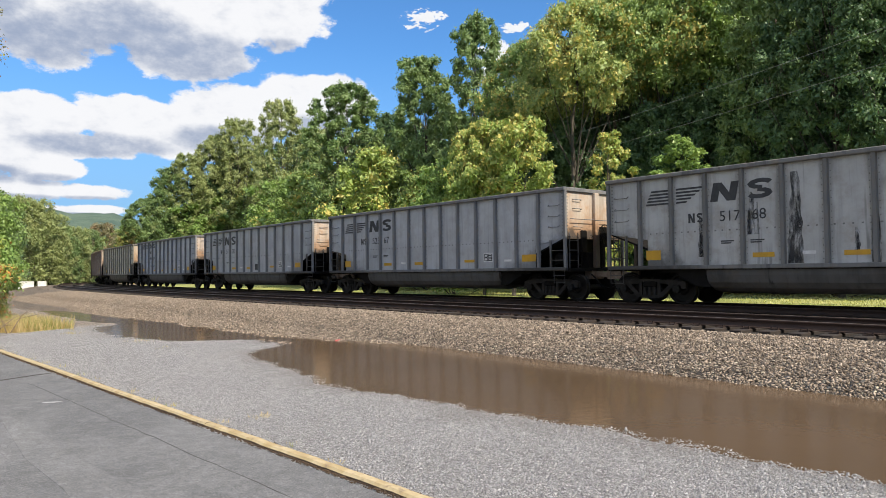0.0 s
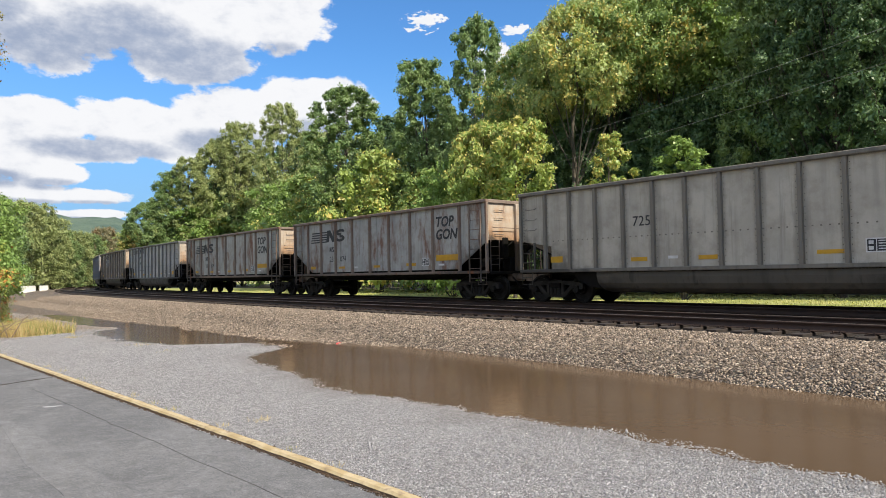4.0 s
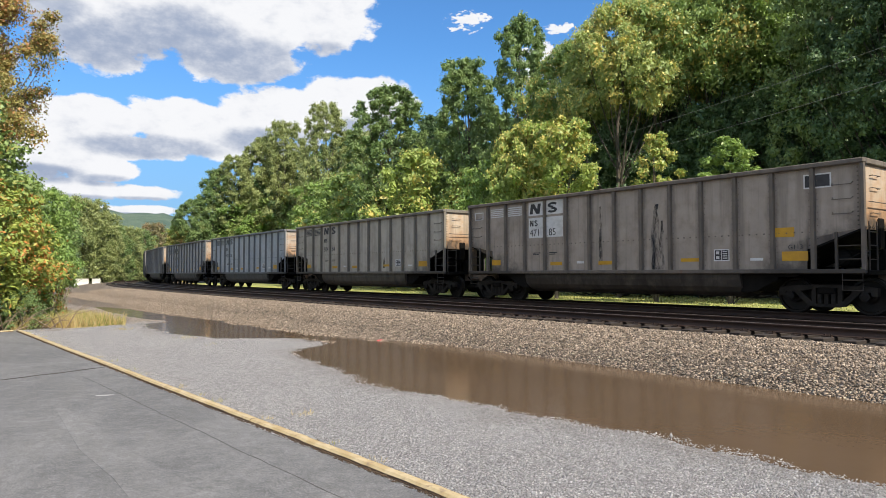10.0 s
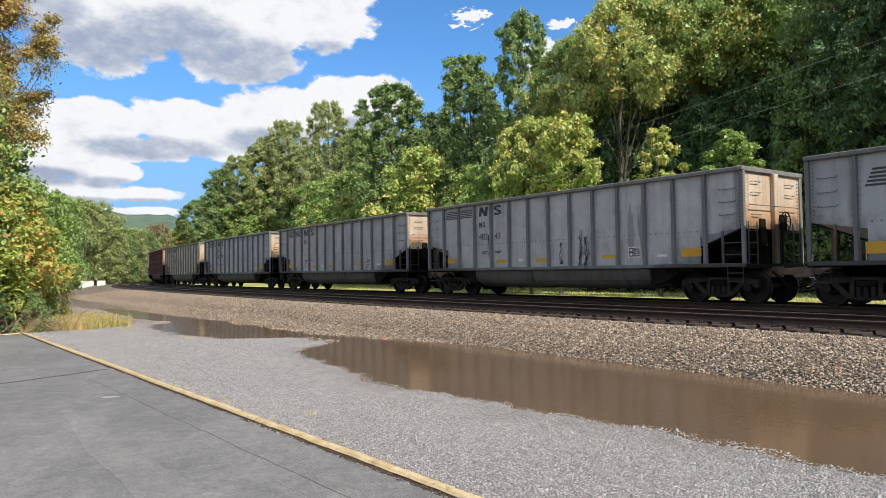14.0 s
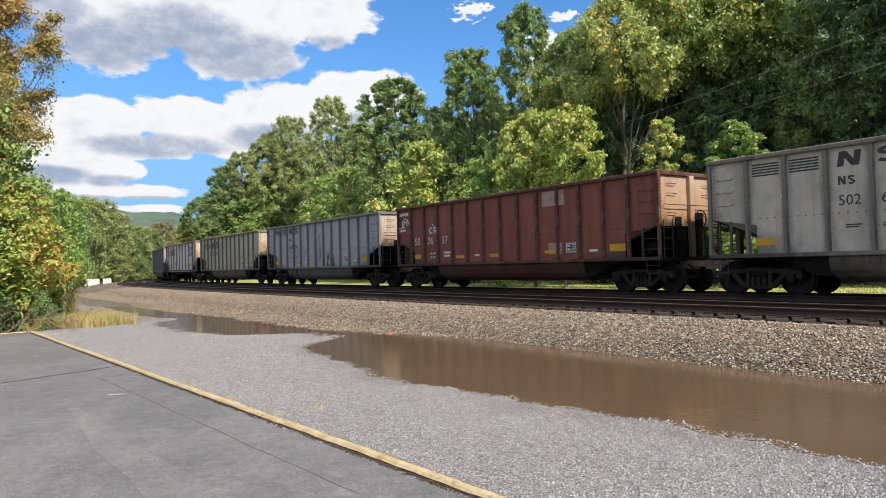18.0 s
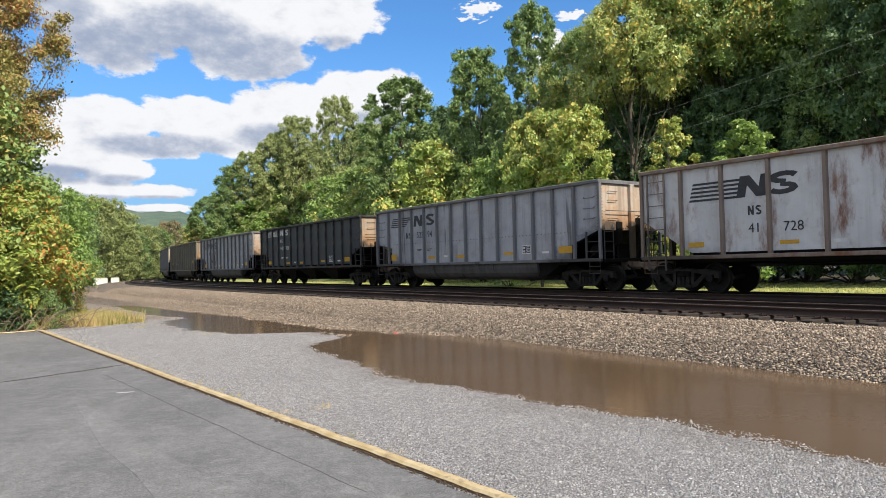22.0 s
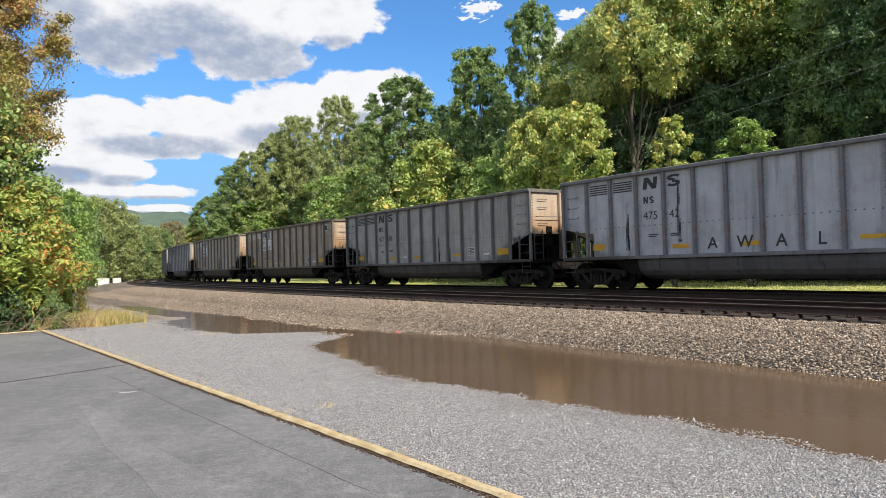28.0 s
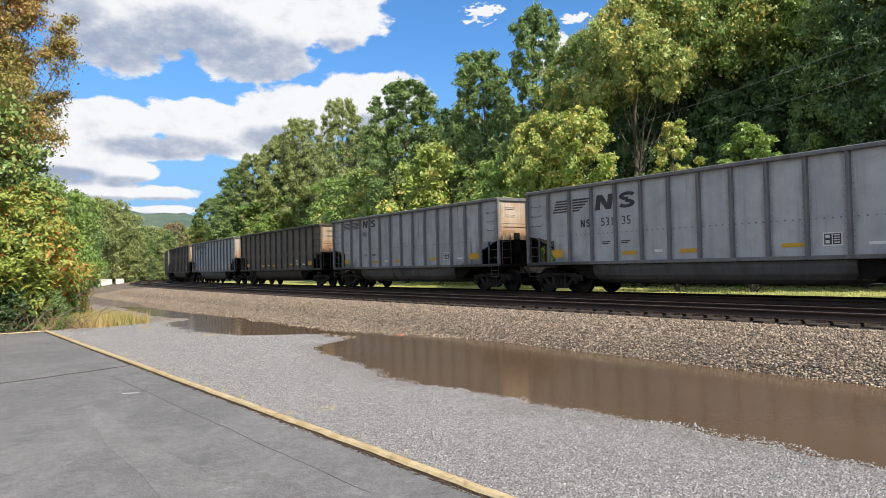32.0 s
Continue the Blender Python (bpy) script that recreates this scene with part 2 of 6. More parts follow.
def leafy(name, c1, c2, c3=None, share=0.0):
    """Leaves: every leaf takes its own tone, and some light passes through."""
    m, g, p = shader(name)
    rnd = g.add("ShaderNodeNewGeometry").outputs["Random Per Island"]
    co = g.add("ShaderNodeTexCoord").outputs["Object"]
    patch = g.ramp(g.noise(co, 0.5, 4, 0.6), 0.35, 0.65)
    col = g.mix(g.math("ADD", g.math("MULTIPLY", rnd, 0.55), g.math("MULTIPLY", patch, 0.45)), c1, c2)
    if c3:
        pick = g.math("ADD", g.math("MULTIPLY", g.noise(g.place(co, (5, 5, 5)), 0.45, 3, 0.5), 0.75), g.math("MULTIPLY", g.math("FRACT", g.math("MULTIPLY", rnd, 7.31)), 0.45))
        col = g.mix(g.ramp(pick, 0.80 - 0.4 * share, 0.86 - 0.4 * share), col, c3)
    set_in(g, p, "Base Color", col)
    p.inputs["Roughness"].default_value = 0.45
    p.inputs["Specular IOR Level"].default_value = 0.4
    out = [n for n in g.t.nodes if n.type == "OUTPUT_MATERIAL"][0]
    tr = g.add("ShaderNodeBsdfTranslucent")
    g.link(g.mix(1.0, col, (1.0, 1.0, 0.75), "MULTIPLY"), tr.inputs[0])
    mx = g.add("ShaderNodeMixShader")
    mx.inputs[0].default_value = 0.28
    g.link(p.outputs[0], mx.inputs[1]), g.link(tr.outputs[0], mx.inputs[2])
    g.link(mx.outputs[0], out.inputs[0])
    return m


def make_soot():
    """A thin film of soot, worn through in places."""
    m, g, p = shader("soot")
    co = g.add("ShaderNodeTexCoord").outputs["Object"]
    film = g.noise(g.place(co, (0, 0, 0), (5.0, 5.0, 1.1)), 1.6, 7, 0.7)
    set_in(g, p, "Base Color", g.mix(film, (0.030, 0.030, 0.032), (0.055, 0.054, 0.056)))
    set_in(g, p, "Alpha", g.math("MULTIPLY", g.ramp(film, 0.36, 0.72), 0.68))
    p.inputs["Roughness"].default_value = 0.8
    return m


SOOT = make_soot()
WATER_Z = -0.055   # the level of the puddle


def make_water():
    m, g, p = shader("muddy_water")
    co = g.add("ShaderNodeTexCoord").outputs["Object"]
    n = g.noise(co, 0.35, 4, 0.5)
    set_in(g, p, "Base Color", g.mix(g.ramp(n, 0.3, 0.7), (0.088, 0.059, 0.036), (0.104, 0.070, 0.044)))
    p.inputs["Roughness"].default_value, p.inputs["IOR"].default_value = 0.12, 1.33
    p.inputs["Specular IOR Level"].default_value = 0.085
    relief(g, p, g.noise(g.place(co, (0, 0, 0), (1, 1, 1)), 7.0, 3, 0.5), 0.10, 0.02)
    return m


WATER = make_water()


def make_asphalt(name, c1, c2):
    m, g, p = shader(name)
    co = g.add("ShaderNodeTexCoord").outputs["Object"]
    big = g.noise(g.place(co, (1, 4, 0), (1.0, 0.45, 1)), 0.55, 5, 0.6)
    mid = g.noise(g.place(co, (3, 8, 1)), 2.2, 6, 0.65)
    col = g.mix(g.ramp(g.math("ADD", g.math("MULTIPLY", big, 0.65), g.math("MULTIPLY", mid, 0.35)), 0.42, 0.60), c1, c2)
    grit = g.add("ShaderNodeTexVoronoi")
    grit.inputs["Scale"].default_value = 130
    g.link(co, grit.inputs["Vector"])
    sep = g.add("ShaderNodeSeparateColor")
    g.link(grit.outputs["Color"], sep.inputs[0])
    col = g.mix(g.math("MULTIPLY", g.ramp(sep.outputs[0], 0.55, 0.95), 0.45), col, (0.36, 0.36, 0.37))
    col = g.mix(g.math("MULTIPLY", g.ramp(sep.outputs[1], 0.6, 0.95), 0.65), col, (0.045, 0.045, 0.047))
    mottle = g.noise(g.place(co, (2, 6, 3), (1.0, 1.0, 1)), 7.0, 7, 0.75)
    col = g.mix(g.math("MULTIPLY", g.ramp(mottle, 0.40, 0.70), 0.42), col, tuple(c * 0.62 for c in c1))
    col = g.mix(g.math("MULTIPLY", g.ramp(mottle, 0.48, 0.30), 0.35), col, tuple(min(0.3, c * 1.5) for c in c2))
    stain = g.ramp(g.noise(g.place(co, (9, 2, 4), (0.7, 1.4, 1)), 0.8, 6, 0.6), 0.58, 0.72)
    col = g.mix(g.math("MULTIPLY", stain, 0.28), col, (0.07, 0.068, 0.066))
    set_in(g, p, "Base Color", col)
    p.inputs["Roughness"].default_value = 0.85
    relief(g, p, g.noise(co, 110, 4, 0.7), 0.7, 0.007)
    return m


def stone_bed(name, scale, c1, c2, gap, patch=0.5, dist=0.012, wet=None):
    """Crushed stone seen from above: every stone its own tone, with dark gaps, in paler and browner patches."""
    m, g, p = shader(name)
    co = g.add("ShaderNodeTexCoord").outputs["Object"]
    warp = g.add("ShaderNodeVectorMath")
    warp.operation = "ADD"
    wn = g.add("ShaderNodeTexNoise")
    wn.inputs["Scale"].default_value = scale * 0.7
    g.link(co, wn.inputs["Vector"])
    sc = g.add("ShaderNodeVectorMath")
    sc.operation = "SCALE"
    sc.inputs[3].default_value = 0.5 / scale
    g.link(wn.outputs["Color"], sc.inputs[0]), g.link(co, warp.inputs[0]), g.link(sc.outputs[0], warp.inputs[1])
    cells, edge = g.add("ShaderNodeTexVoronoi"), g.add("ShaderNodeTexVoronoi")
    edge.feature = "DISTANCE_TO_EDGE"
    for q in (cells, edge):
        q.inputs["Scale"].default_value = scale
        g.link(warp.outputs[0], q.inputs["Vector"])
    sep = g.add("ShaderNodeSeparateColor")
    g.link(cells.outputs["Color"], sep.inputs[0])
    col = g.mix(sep.outputs[0], c1, c2)
    col = g.mix(g.math("MULTIPLY", g.ramp(sep.outputs[1], 0.82, 0.97), 0.6), col, tuple(min(0.6, c * 1.5) for c in c2))
    big = g.ramp(g.noise(g.place(co, (4, 7, 2)), patch, 6, 0.6), 0.38, 0.66)
    col = g.mix(g.math("MULTIPLY", big, 0.16), col, tuple(0.33 * (a + b) for a, b in zip(c1, c2)))
    if wet:
        pos = g.add("ShaderNodeSeparateXYZ")
        g.link(co, pos.inputs[0])
        damp = g.math("MULTIPLY_ADD", g.noise(co, 1.6, 5, 0.6), 0.03, pos.outputs[2])
        col = g.mix(g.math("MULTIPLY", g.ramp(damp, WATER_Z + 0.042, WATER_Z + 0.008), 0.6), col, wet)
    col = g.mix(g.ramp(edge.outputs["Distance"], 0.16, 0.0), col, gap)
    set_in(g, p, "Base Color", col)
    p.inputs["Roughness"].default_value = 0.9
    relief(g, p, g.math("ADD", g.ramp(edge.outputs["Distance"], 0.0, 0.35), g.math("MULTIPLY", sep.outputs[2], 0.7)), 1.0, dist)
    return m


ASPHALT = make_asphalt("asphalt", (0.116, 0.116, 0.119), (0.178, 0.177, 0.179))
ASPHALT_PALE = make_asphalt("asphalt_patch", (0.150, 0.149, 0.151), (0.195, 0.194, 0.195))
GRAVEL = stone_bed("limestone_gravel", 46.0, (0.31, 0.303, 0.31), (0.78, 0.76, 0.775), (0.075, 0.073, 0.073), 0.5, 0.022, (0.20, 0.16, 0.125))
STONE_GREY = surface("grey_stone", (0.25, 0.247, 0.253), (0.40, 0.393, 0.402), 11.0, 0.9, 0, 0.3, 0.004, 60, None, 0.7)
BALLAST = stone_bed("ballast_bed", 17.0, (0.115, 0.085, 0.062), (0.46, 0.368, 0.28), (0.012, 0.010, 0.008), 0.6, 0.04)
# Fouled stone, darkened further so its colour holds the shade under the train.
FOULED_SHADED = stone_bed("fouled_shaded_ballast", 16.0, (0.018, 0.014, 0.012), (0.042, 0.033, 0.027), (0.008, 0.007, 0.006), 0.6, 0.03)
STONE_BALLAST = surface("ballast_stone", (0.13, 0.098, 0.073), (0.39, 0.318, 0.25), 9.0, 0.9, 0, 0.3, 0.005, 40, None, 1.35)
DIRT = stone_bed("gravelly_dirt", 16.0, (0.24, 0.195, 0.158), (0.60, 0.51, 0.425), (0.08, 0.064, 0.05), 0.35, 0.03)
GRASS = surface("rough_grass", (0.26, 0.30, 0.08), (0.42, 0.40, 0.15), 0.25, 0.9, 0, 0.6, 0.03, 12, (0.20, 0.25, 0.06))
FOREST_FLOOR = surface("leaf_litter", (0.05, 0.045, 0.03), (0.09, 0.075, 0.045), 0.4, 0.95, 0, 0.6, 0.04, 9)
COUPLER = surface("rusty_coupler", (0.13, 0.095, 0.07), (0.22, 0.17, 0.13), 5.0, 0.8, 0.1, 0.3, 0.004, 30)
KERB = surface("yellow_timber", (0.44, 0.33, 0.165), (0.57, 0.465, 0.29), 4.5, 0.85, 0, 0.8, 0.008, 34, (0.32, 0.24, 0.15))
SEAM = surface("dark_seam", (0.06, 0.059, 0.058), (0.09, 0.088, 0.086), 2.0, 0.95)
KERB_SIDE = surface("dark_brown_timber", (0.07, 0.045, 0.028), (0.11, 0.07, 0.04), 2.0, 0.9, 0, 0.5, 0.006, 40)
RAIL = surface("rusty_rail", (0.030, 0.018, 0.014), (0.055, 0.031, 0.022), 1.0, 0.7, 0.2, 0.2, 0.003, 50)
RAIL_TOP = surface("worn_rail_head", (0.22, 0.19, 0.17), (0.16, 0.135, 0.12), 1.0, 0.45, 0.35, 0.05, 0.002, 60)
TIE = surface("creosoted_wood", (0.022, 0.016, 0.013), (0.045, 0.033, 0.026), 2.0, 0.85, 0, 0.6, 0.006, 25)
# Deep shade under the cars is put into these near-black steel colours.
BLACK = surface("grimy_shaded_steel", (0.005, 0.0047, 0.0045), (0.011, 0.010, 0.009), 1.8, 0.75, 0.0, 0.3, 0.004, 30, gloss=0.12)
DARK = surface("sooty_shaded_steel", (0.006, 0.006, 0.006), (0.013, 0.012, 0.011), 1.8, 0.8, 0.0, 0.3, 0.004, 30, gloss=0.10)
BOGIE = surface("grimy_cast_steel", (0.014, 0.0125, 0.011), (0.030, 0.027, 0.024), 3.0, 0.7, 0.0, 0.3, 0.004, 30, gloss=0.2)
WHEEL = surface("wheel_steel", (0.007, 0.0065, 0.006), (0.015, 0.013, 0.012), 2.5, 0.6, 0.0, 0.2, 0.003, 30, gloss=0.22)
BRIGHT = surface("bright_cap", (0.42, 0.43, 0.44), (0.30, 0.30, 0.30), 4, 0.45, 0.7, 0.1, 0.002, 50)
YELLOW = surface("yellow_reflector", (0.62, 0.34, 0.012), (0.50, 0.27, 0.02), 3, 0.5, 0, 0.1, 0.001, 60)
WHITE = surface("white_marking", (0.72, 0.72, 0.71), (0.58, 0.58, 0.57), 4, 0.6, 0, 0.1, 0.001, 60)
INK = surface("black_marking", (0.022, 0.023, 0.027), (0.040, 0.041, 0.045), 3, 0.6, 0, 0.1, 0.001, 50)
BARK = surface("bark", (0.065, 0.055, 0.043), (0.13, 0.112, 0.09), 2.5, 0.95, 0, 0.9, 0.03, 14)
CONCRETE = surface("white_concrete", (0.72, 0.72, 0.70), (0.60, 0.60, 0.58), 1.2, 0.8, 0, 0.2, 0.005, 20)
POLE = surface("weathered_pole", (0.36, 0.34, 0.31), (0.46, 0.44, 0.41), 3, 0.9, 0, 0.4, 0.006, 20)
CABLE = surface("cable", (0.16, 0.17, 0.17), (0.22, 0.23, 0.23), 3, 0.6, 0, 0.0)
HILL = surface("wooded_hillside", (0.060, 0.105, 0.080), (0.100, 0.145, 0.100), 0.012, 0.95, 0, 0.6, 6.0, 0.09)
RED = surface("red_plastic", (0.75, 0.07, 0.07), (0.65, 0.05, 0.06), 8, 0.4, 0, 0.0)
TWIG = surface("dry_twig", (0.26, 0.19, 0.13), (0.36, 0.28, 0.20), 3, 0.95, 0, 0.3, 0.004, 30)

LEAF = {
    "green": leafy("green_leaves", (0.135, 0.230, 0.081), (0.278, 0.364, 0.148)),
    "dark": leafy("dark_leaves", (0.068, 0.137, 0.060), (0.146, 0.224, 0.097)),
    "olive": leafy("olive_leaves", (0.224, 0.280, 0.106), (0.392, 0.431, 0.185)),
    "lime": leafy("lime_leaves", (0.243, 0.361, 0.085), (0.446, 0.521, 0.169), (0.615, 0.530, 0.169), 0.26),
    "turning": leafy("turning_leaves", (0.160, 0.270, 0.080), (0.320, 0.410, 0.140), (0.56, 0.47, 0.15), 0.16),
    "golden": leafy("golden_green_leaves", (0.256, 0.353, 0.116), (0.461, 0.522, 0.207), (0.706, 0.597, 0.207), 0.24),
    "brown": leafy("browning_leaves", (0.205, 0.196, 0.108), (0.323, 0.293, 0.167), (0.352, 0.225, 0.127), 0.2),
    "rusty": leafy("rust_leaves", (0.250, 0.260, 0.085), (0.470, 0.385, 0.140), (0.45, 0.23, 0.10), 0.28),
    "sumac": leafy("sumac_leaves", (0.220, 0.329, 0.072), (0.505, 0.537, 0.142), (0.636, 0.253, 0.077), 0.25),
    "berry": leafy("reddening_leaves", (0.150, 0.230, 0.050), (0.280, 0.330, 0.080), (0.52, 0.13, 0.05), 0.22),
    "fresh": leafy("fresh_leaves", (0.180, 0.305, 0.078), (0.330, 0.438, 0.134)),
    "straw": leafy("dry_grass", (0.46, 0.37, 0.15), (0.68, 0.53, 0.27), (0.27, 0.31, 0.09), 0.30),
    "grass": leafy("grass_blades", (0.42, 0.46, 0.14), (0.64, 0.61, 0.25)),
}

# ---- mesh helpers ----


class Shape:
    """Collects boxes, prisms and tubes into one mesh."""

    def __init__(self):
        self.v, self.f = [], []

    def box(self, x0, x1, y0, y1, z0, z1, b=0.0):
        if b <= 0:
            n = len(self.v)
            self.v += [(x, y, z) for z in (z0, z1) for y in (y0, y1) for x in (x0, x1)]
            self.f += [tuple(n + i for i in q) for q in ((0, 2, 3, 1), (4, 5, 7, 6), (0, 1, 5, 4), (2, 6, 7, 3), (0, 4, 6, 2), (1, 3, 7, 5))]
            return self
        o = [(x0 + b, y0), (x1 - b, y0), (x1, y0 + b), (x1, y1 - b), (x1 - b, y1), (x0 + b, y1), (x0, y1 - b), (x0, y0 + b)]
        i = [(min(max(x, x0 + b), x1 - b), min(max(y, y0 + b), y1 - b)) for x, y in o]
        return self.rings([[(x, y, z0) for x, y in i], [(x, y, z0 + b) for x, y in o], [(x, y, z1 - b) for x, y in o], [(x, y, z1) for x, y in i]])

    def rings(self, rings, caps=True):
        k, n = len(rings[0]), len(self.v)
        for r in rings:
            self.v += [tuple(p) for p in r]
        for a in range(len(rings) - 1):
            for j in range(k):
                q = (j + 1) % k
                self.f.append((n + a * k + j, n + a * k + q, n + (a + 1) * k + q, n + (a + 1) * k + j))
        if caps:
            self.f += [tuple(n + j for j in reversed(range(k))), tuple(n + (len(rings) - 1) * k + j for j in range(k))]
        return self

    def prism(self, poly, axis, a, b):
        """poly: points in the two other axes, in order (y, z), (x, z) or (x, y)."""
        def put(u, v, w):
            return ((w, u, v), (u, w, v), (u, v, w))["xyz".index(axis)]
        return self.rings([[put(u, v, a) for u, v in poly], [put(u, v, b) for u, v in poly]])

    def tube(self, pts, r, k=6, r2=None):
        pts = [Vector(p) for p in pts]
        rings = []
        for i, p in enumerate(pts):
            d = (pts[min(i + 1, len(pts) - 1)] - pts[max(i - 1, 0)]).normalized()
            s = d.cross(Vector((0, 0, 1)) if abs(d.z) < 0.9 else Vector((1, 0, 0))).normalized()
            u = s.cross(d)
            q = r if r2 is None else r + (r2 - r) * i / (len(pts) - 1)
            rings.append([p + (s * math.cos(6.2832 * j / k) + u * math.sin(6.2832 * j / k)) * q for j in range(k)])
        return self.rings(rings)

    def disc(self, x, y0, y1, z, r, k=20, r2=None):
        """A wheel-like cylinder about the y axis."""
        return self.rings([[(x + q * math.cos(6.2832 * j / k), y, z + q * math.sin(6.2832 * j / k)) for j in range(k)] for y, q in ((y0, r), (y1, r if r2 is None else r2))])

    def mesh(self, name, mats=()):
        m = bpy.data.meshes.new(name)
        m.from_pydata([tuple(p) for p in self.v], [], self.f)
        bm = bmesh.new()
        bm.from_mesh(m)
        bmesh.ops.recalc_face_normals(bm, faces=bm.faces)
        bm.to_mesh(m)
        bm.free()
        for q in mats:
            m.materials.append(q)
        return m


def part(name, mesh, material, parent, label="", m=None):
    """Links a mesh as one object under a thing or a part, with a material of its own."""
    ob = new(name, mesh)
    ob.parent = parent
    if not mesh.materials:
        mesh.materials.append(material)
    if mesh.materials[0] is not material:
        ob.material_slots[0].link = "OBJECT"
        ob.material_slots[0].material = material
    if m is not None:
        ob.matrix_basis = m
    return tagged(ob, label)


def empty(name, label, category, group="", m=None, kind=""):
    ob = new(name)
    if m is not None:
        ob.matrix_basis = m
    return tagged(ob, label, category, group, kind)


def raw_mesh(name, verts, faces, mats=()):
    """A mesh from numpy arrays; faces all of one size."""
    m = bpy.data.meshes.new(name)
    k = faces.shape[1]
    m.vertices.add(len(verts)), m.loops.add(faces.size), m.polygons.add(len(faces))
    m.vertices.foreach_set("co", np.ascontiguousarray(verts, dtype=np.float32).ravel())
    m.loops.foreach_set("vertex_index", np.ascontiguousarray(faces, dtype=np.int32).ravel())
    m.polygons.foreach_set("loop_start", np.arange(0, faces.size, k, dtype=np.int32))
    m.polygons.foreach_set("loop_total", np.full(len(faces), k, dtype=np.int32))
    m.update(calc_edges=True)
    for q in mats:
        m.materials.append(q)
    return m


# ---- the plan: a double track that runs straight past and then bends away ----
RZ = 0.559                       # top of rail above the asphalt
ORG = np.array((6.004, 23.774))  # the far track's centre at s = 0; s grows towards the rear of the train
TH0 = 0.9285
LEN = 16.18                      # coupler to coupler


def bend(s):
    k = 0.000179 + 0.002374 * s / 100 + 0.007976 * (s / 100) ** 2
    k = np.where(s < -10, 0.0, np.minimum(k, 0.0060))
    return np.where(s > 115, 0.0060 * np.clip((165 - s) / 50, 0, 1), k)


SS = np.arange(-720.0, 760.0, 1.0)
_i0 = 720
_th = np.cumsum(bend(SS))
TH = _th - _th[_i0] + TH0
_x, _y = np.cumsum(-np.cos(TH)), np.cumsum(np.sin(TH))
CX, CY = _x - _x[_i0] + ORG[0], _y - _y[_i0] + ORG[1]


def track(s, l, z=0.0):
    """A point s metres along the far track's centre line, l metres from it towards the lot, z up."""
    th = np.interp(s, SS, TH)
    return np.array((np.interp(s, SS, CX) - np.sin(th) * l, np.interp(s, SS, CY) - np.cos(th) * l, z + 0 * th))


def lot(s, l, z=0.0):
    """The same along the straight line of the track at s = 0, for the lot beside it."""
    return np.array((ORG[0] - math.cos(TH0) * s - math.sin(TH0) * l, ORG[1] + math.sin(TH0) * s - math.cos(TH0) * l, z + 0 * s))


def away(az, d, z=0.0):
    """A point d metres from the camera at an azimuth in degrees clockwise from +y."""
    return (d * math.sin(radians(az)), d * math.cos(radians(az)), z)


SHORE = [(-60, 12.4), (-30, 12.6), (-16, 12.9), (-13, 13.1), (-11.8, 12.95), (-10, 13.35), (-7, 13.64), (-4.8, 13.39), (-2.6, 13.05), (-1.5, 12.55), (-1.0, 11.6), (-0.4, 11.25),
         (0.2, 11.3), (1.0, 11.5), (1.4, 12.2), (2.0, 12.9), (3.2, 13.3), (5.4, 13.65), (7.2, 13.55), (8.5, 13.2), (9.3, 12.4), (10.2, 12.1), (11.2, 12.5), (14, 12.6), (18, 12.5), (21.5, 12.3), (23, 11.0), (24, 9.5), (30, 8.0)]
# the other edge, at the foot of the bank
FOOT = [(-60, 8.0), (-6, 8.0), (-3.5, 9.1), (-0.7, 9.95), (2.0, 10.6), (5.5, 10.55), (9.6, 10.6), (15, 11.1), (20.5, 11.4), (23, 12.4), (30, 13.0)]


def ground_height(s, l, x, y):
    """The lot's surface: level gravel, the sunk strip that holds the puddle, and gentle unevenness."""
    e = np.interp(s, [a for a, _ in SHORE], [b for _, b in SHORE])
    e = e + 0.05 * np.sin(s * 2.3) + 0.05 * np.sin(s * 5.9 + 1.0) + 0.03 * np.sin(s * 13.0 + 2)
    d = l - e
    z = np.where(d > 0, WATER_Z + np.minimum(0.045, d * 0.03), WATER_Z + np.maximum(-0.14, d * 0.09))
    foot = np.interp(s, [a for a, _ in FOOT], [b for _, b in FOOT]) + 0.06 * np.sin(s * 1.9 + 1) + 0.05 * np.sin(s * 5.1) - l
    z = np.where(foot > -0.6, np.maximum(z, WATER_Z + np.clip(foot * 0.07, -0.05, 0.09)), z)
    z = z + 0.008 * np.sin(x * 1.7 + y * 0.6) * np.sin(y * 1.9 - x * 0.4)
    near = (s > -62) & (s < 30) & (l > 6) & (l < 22)
    z = np.where(near, z, -0.012)
    z = np.where(l < 6, -0.05, z)
    return z


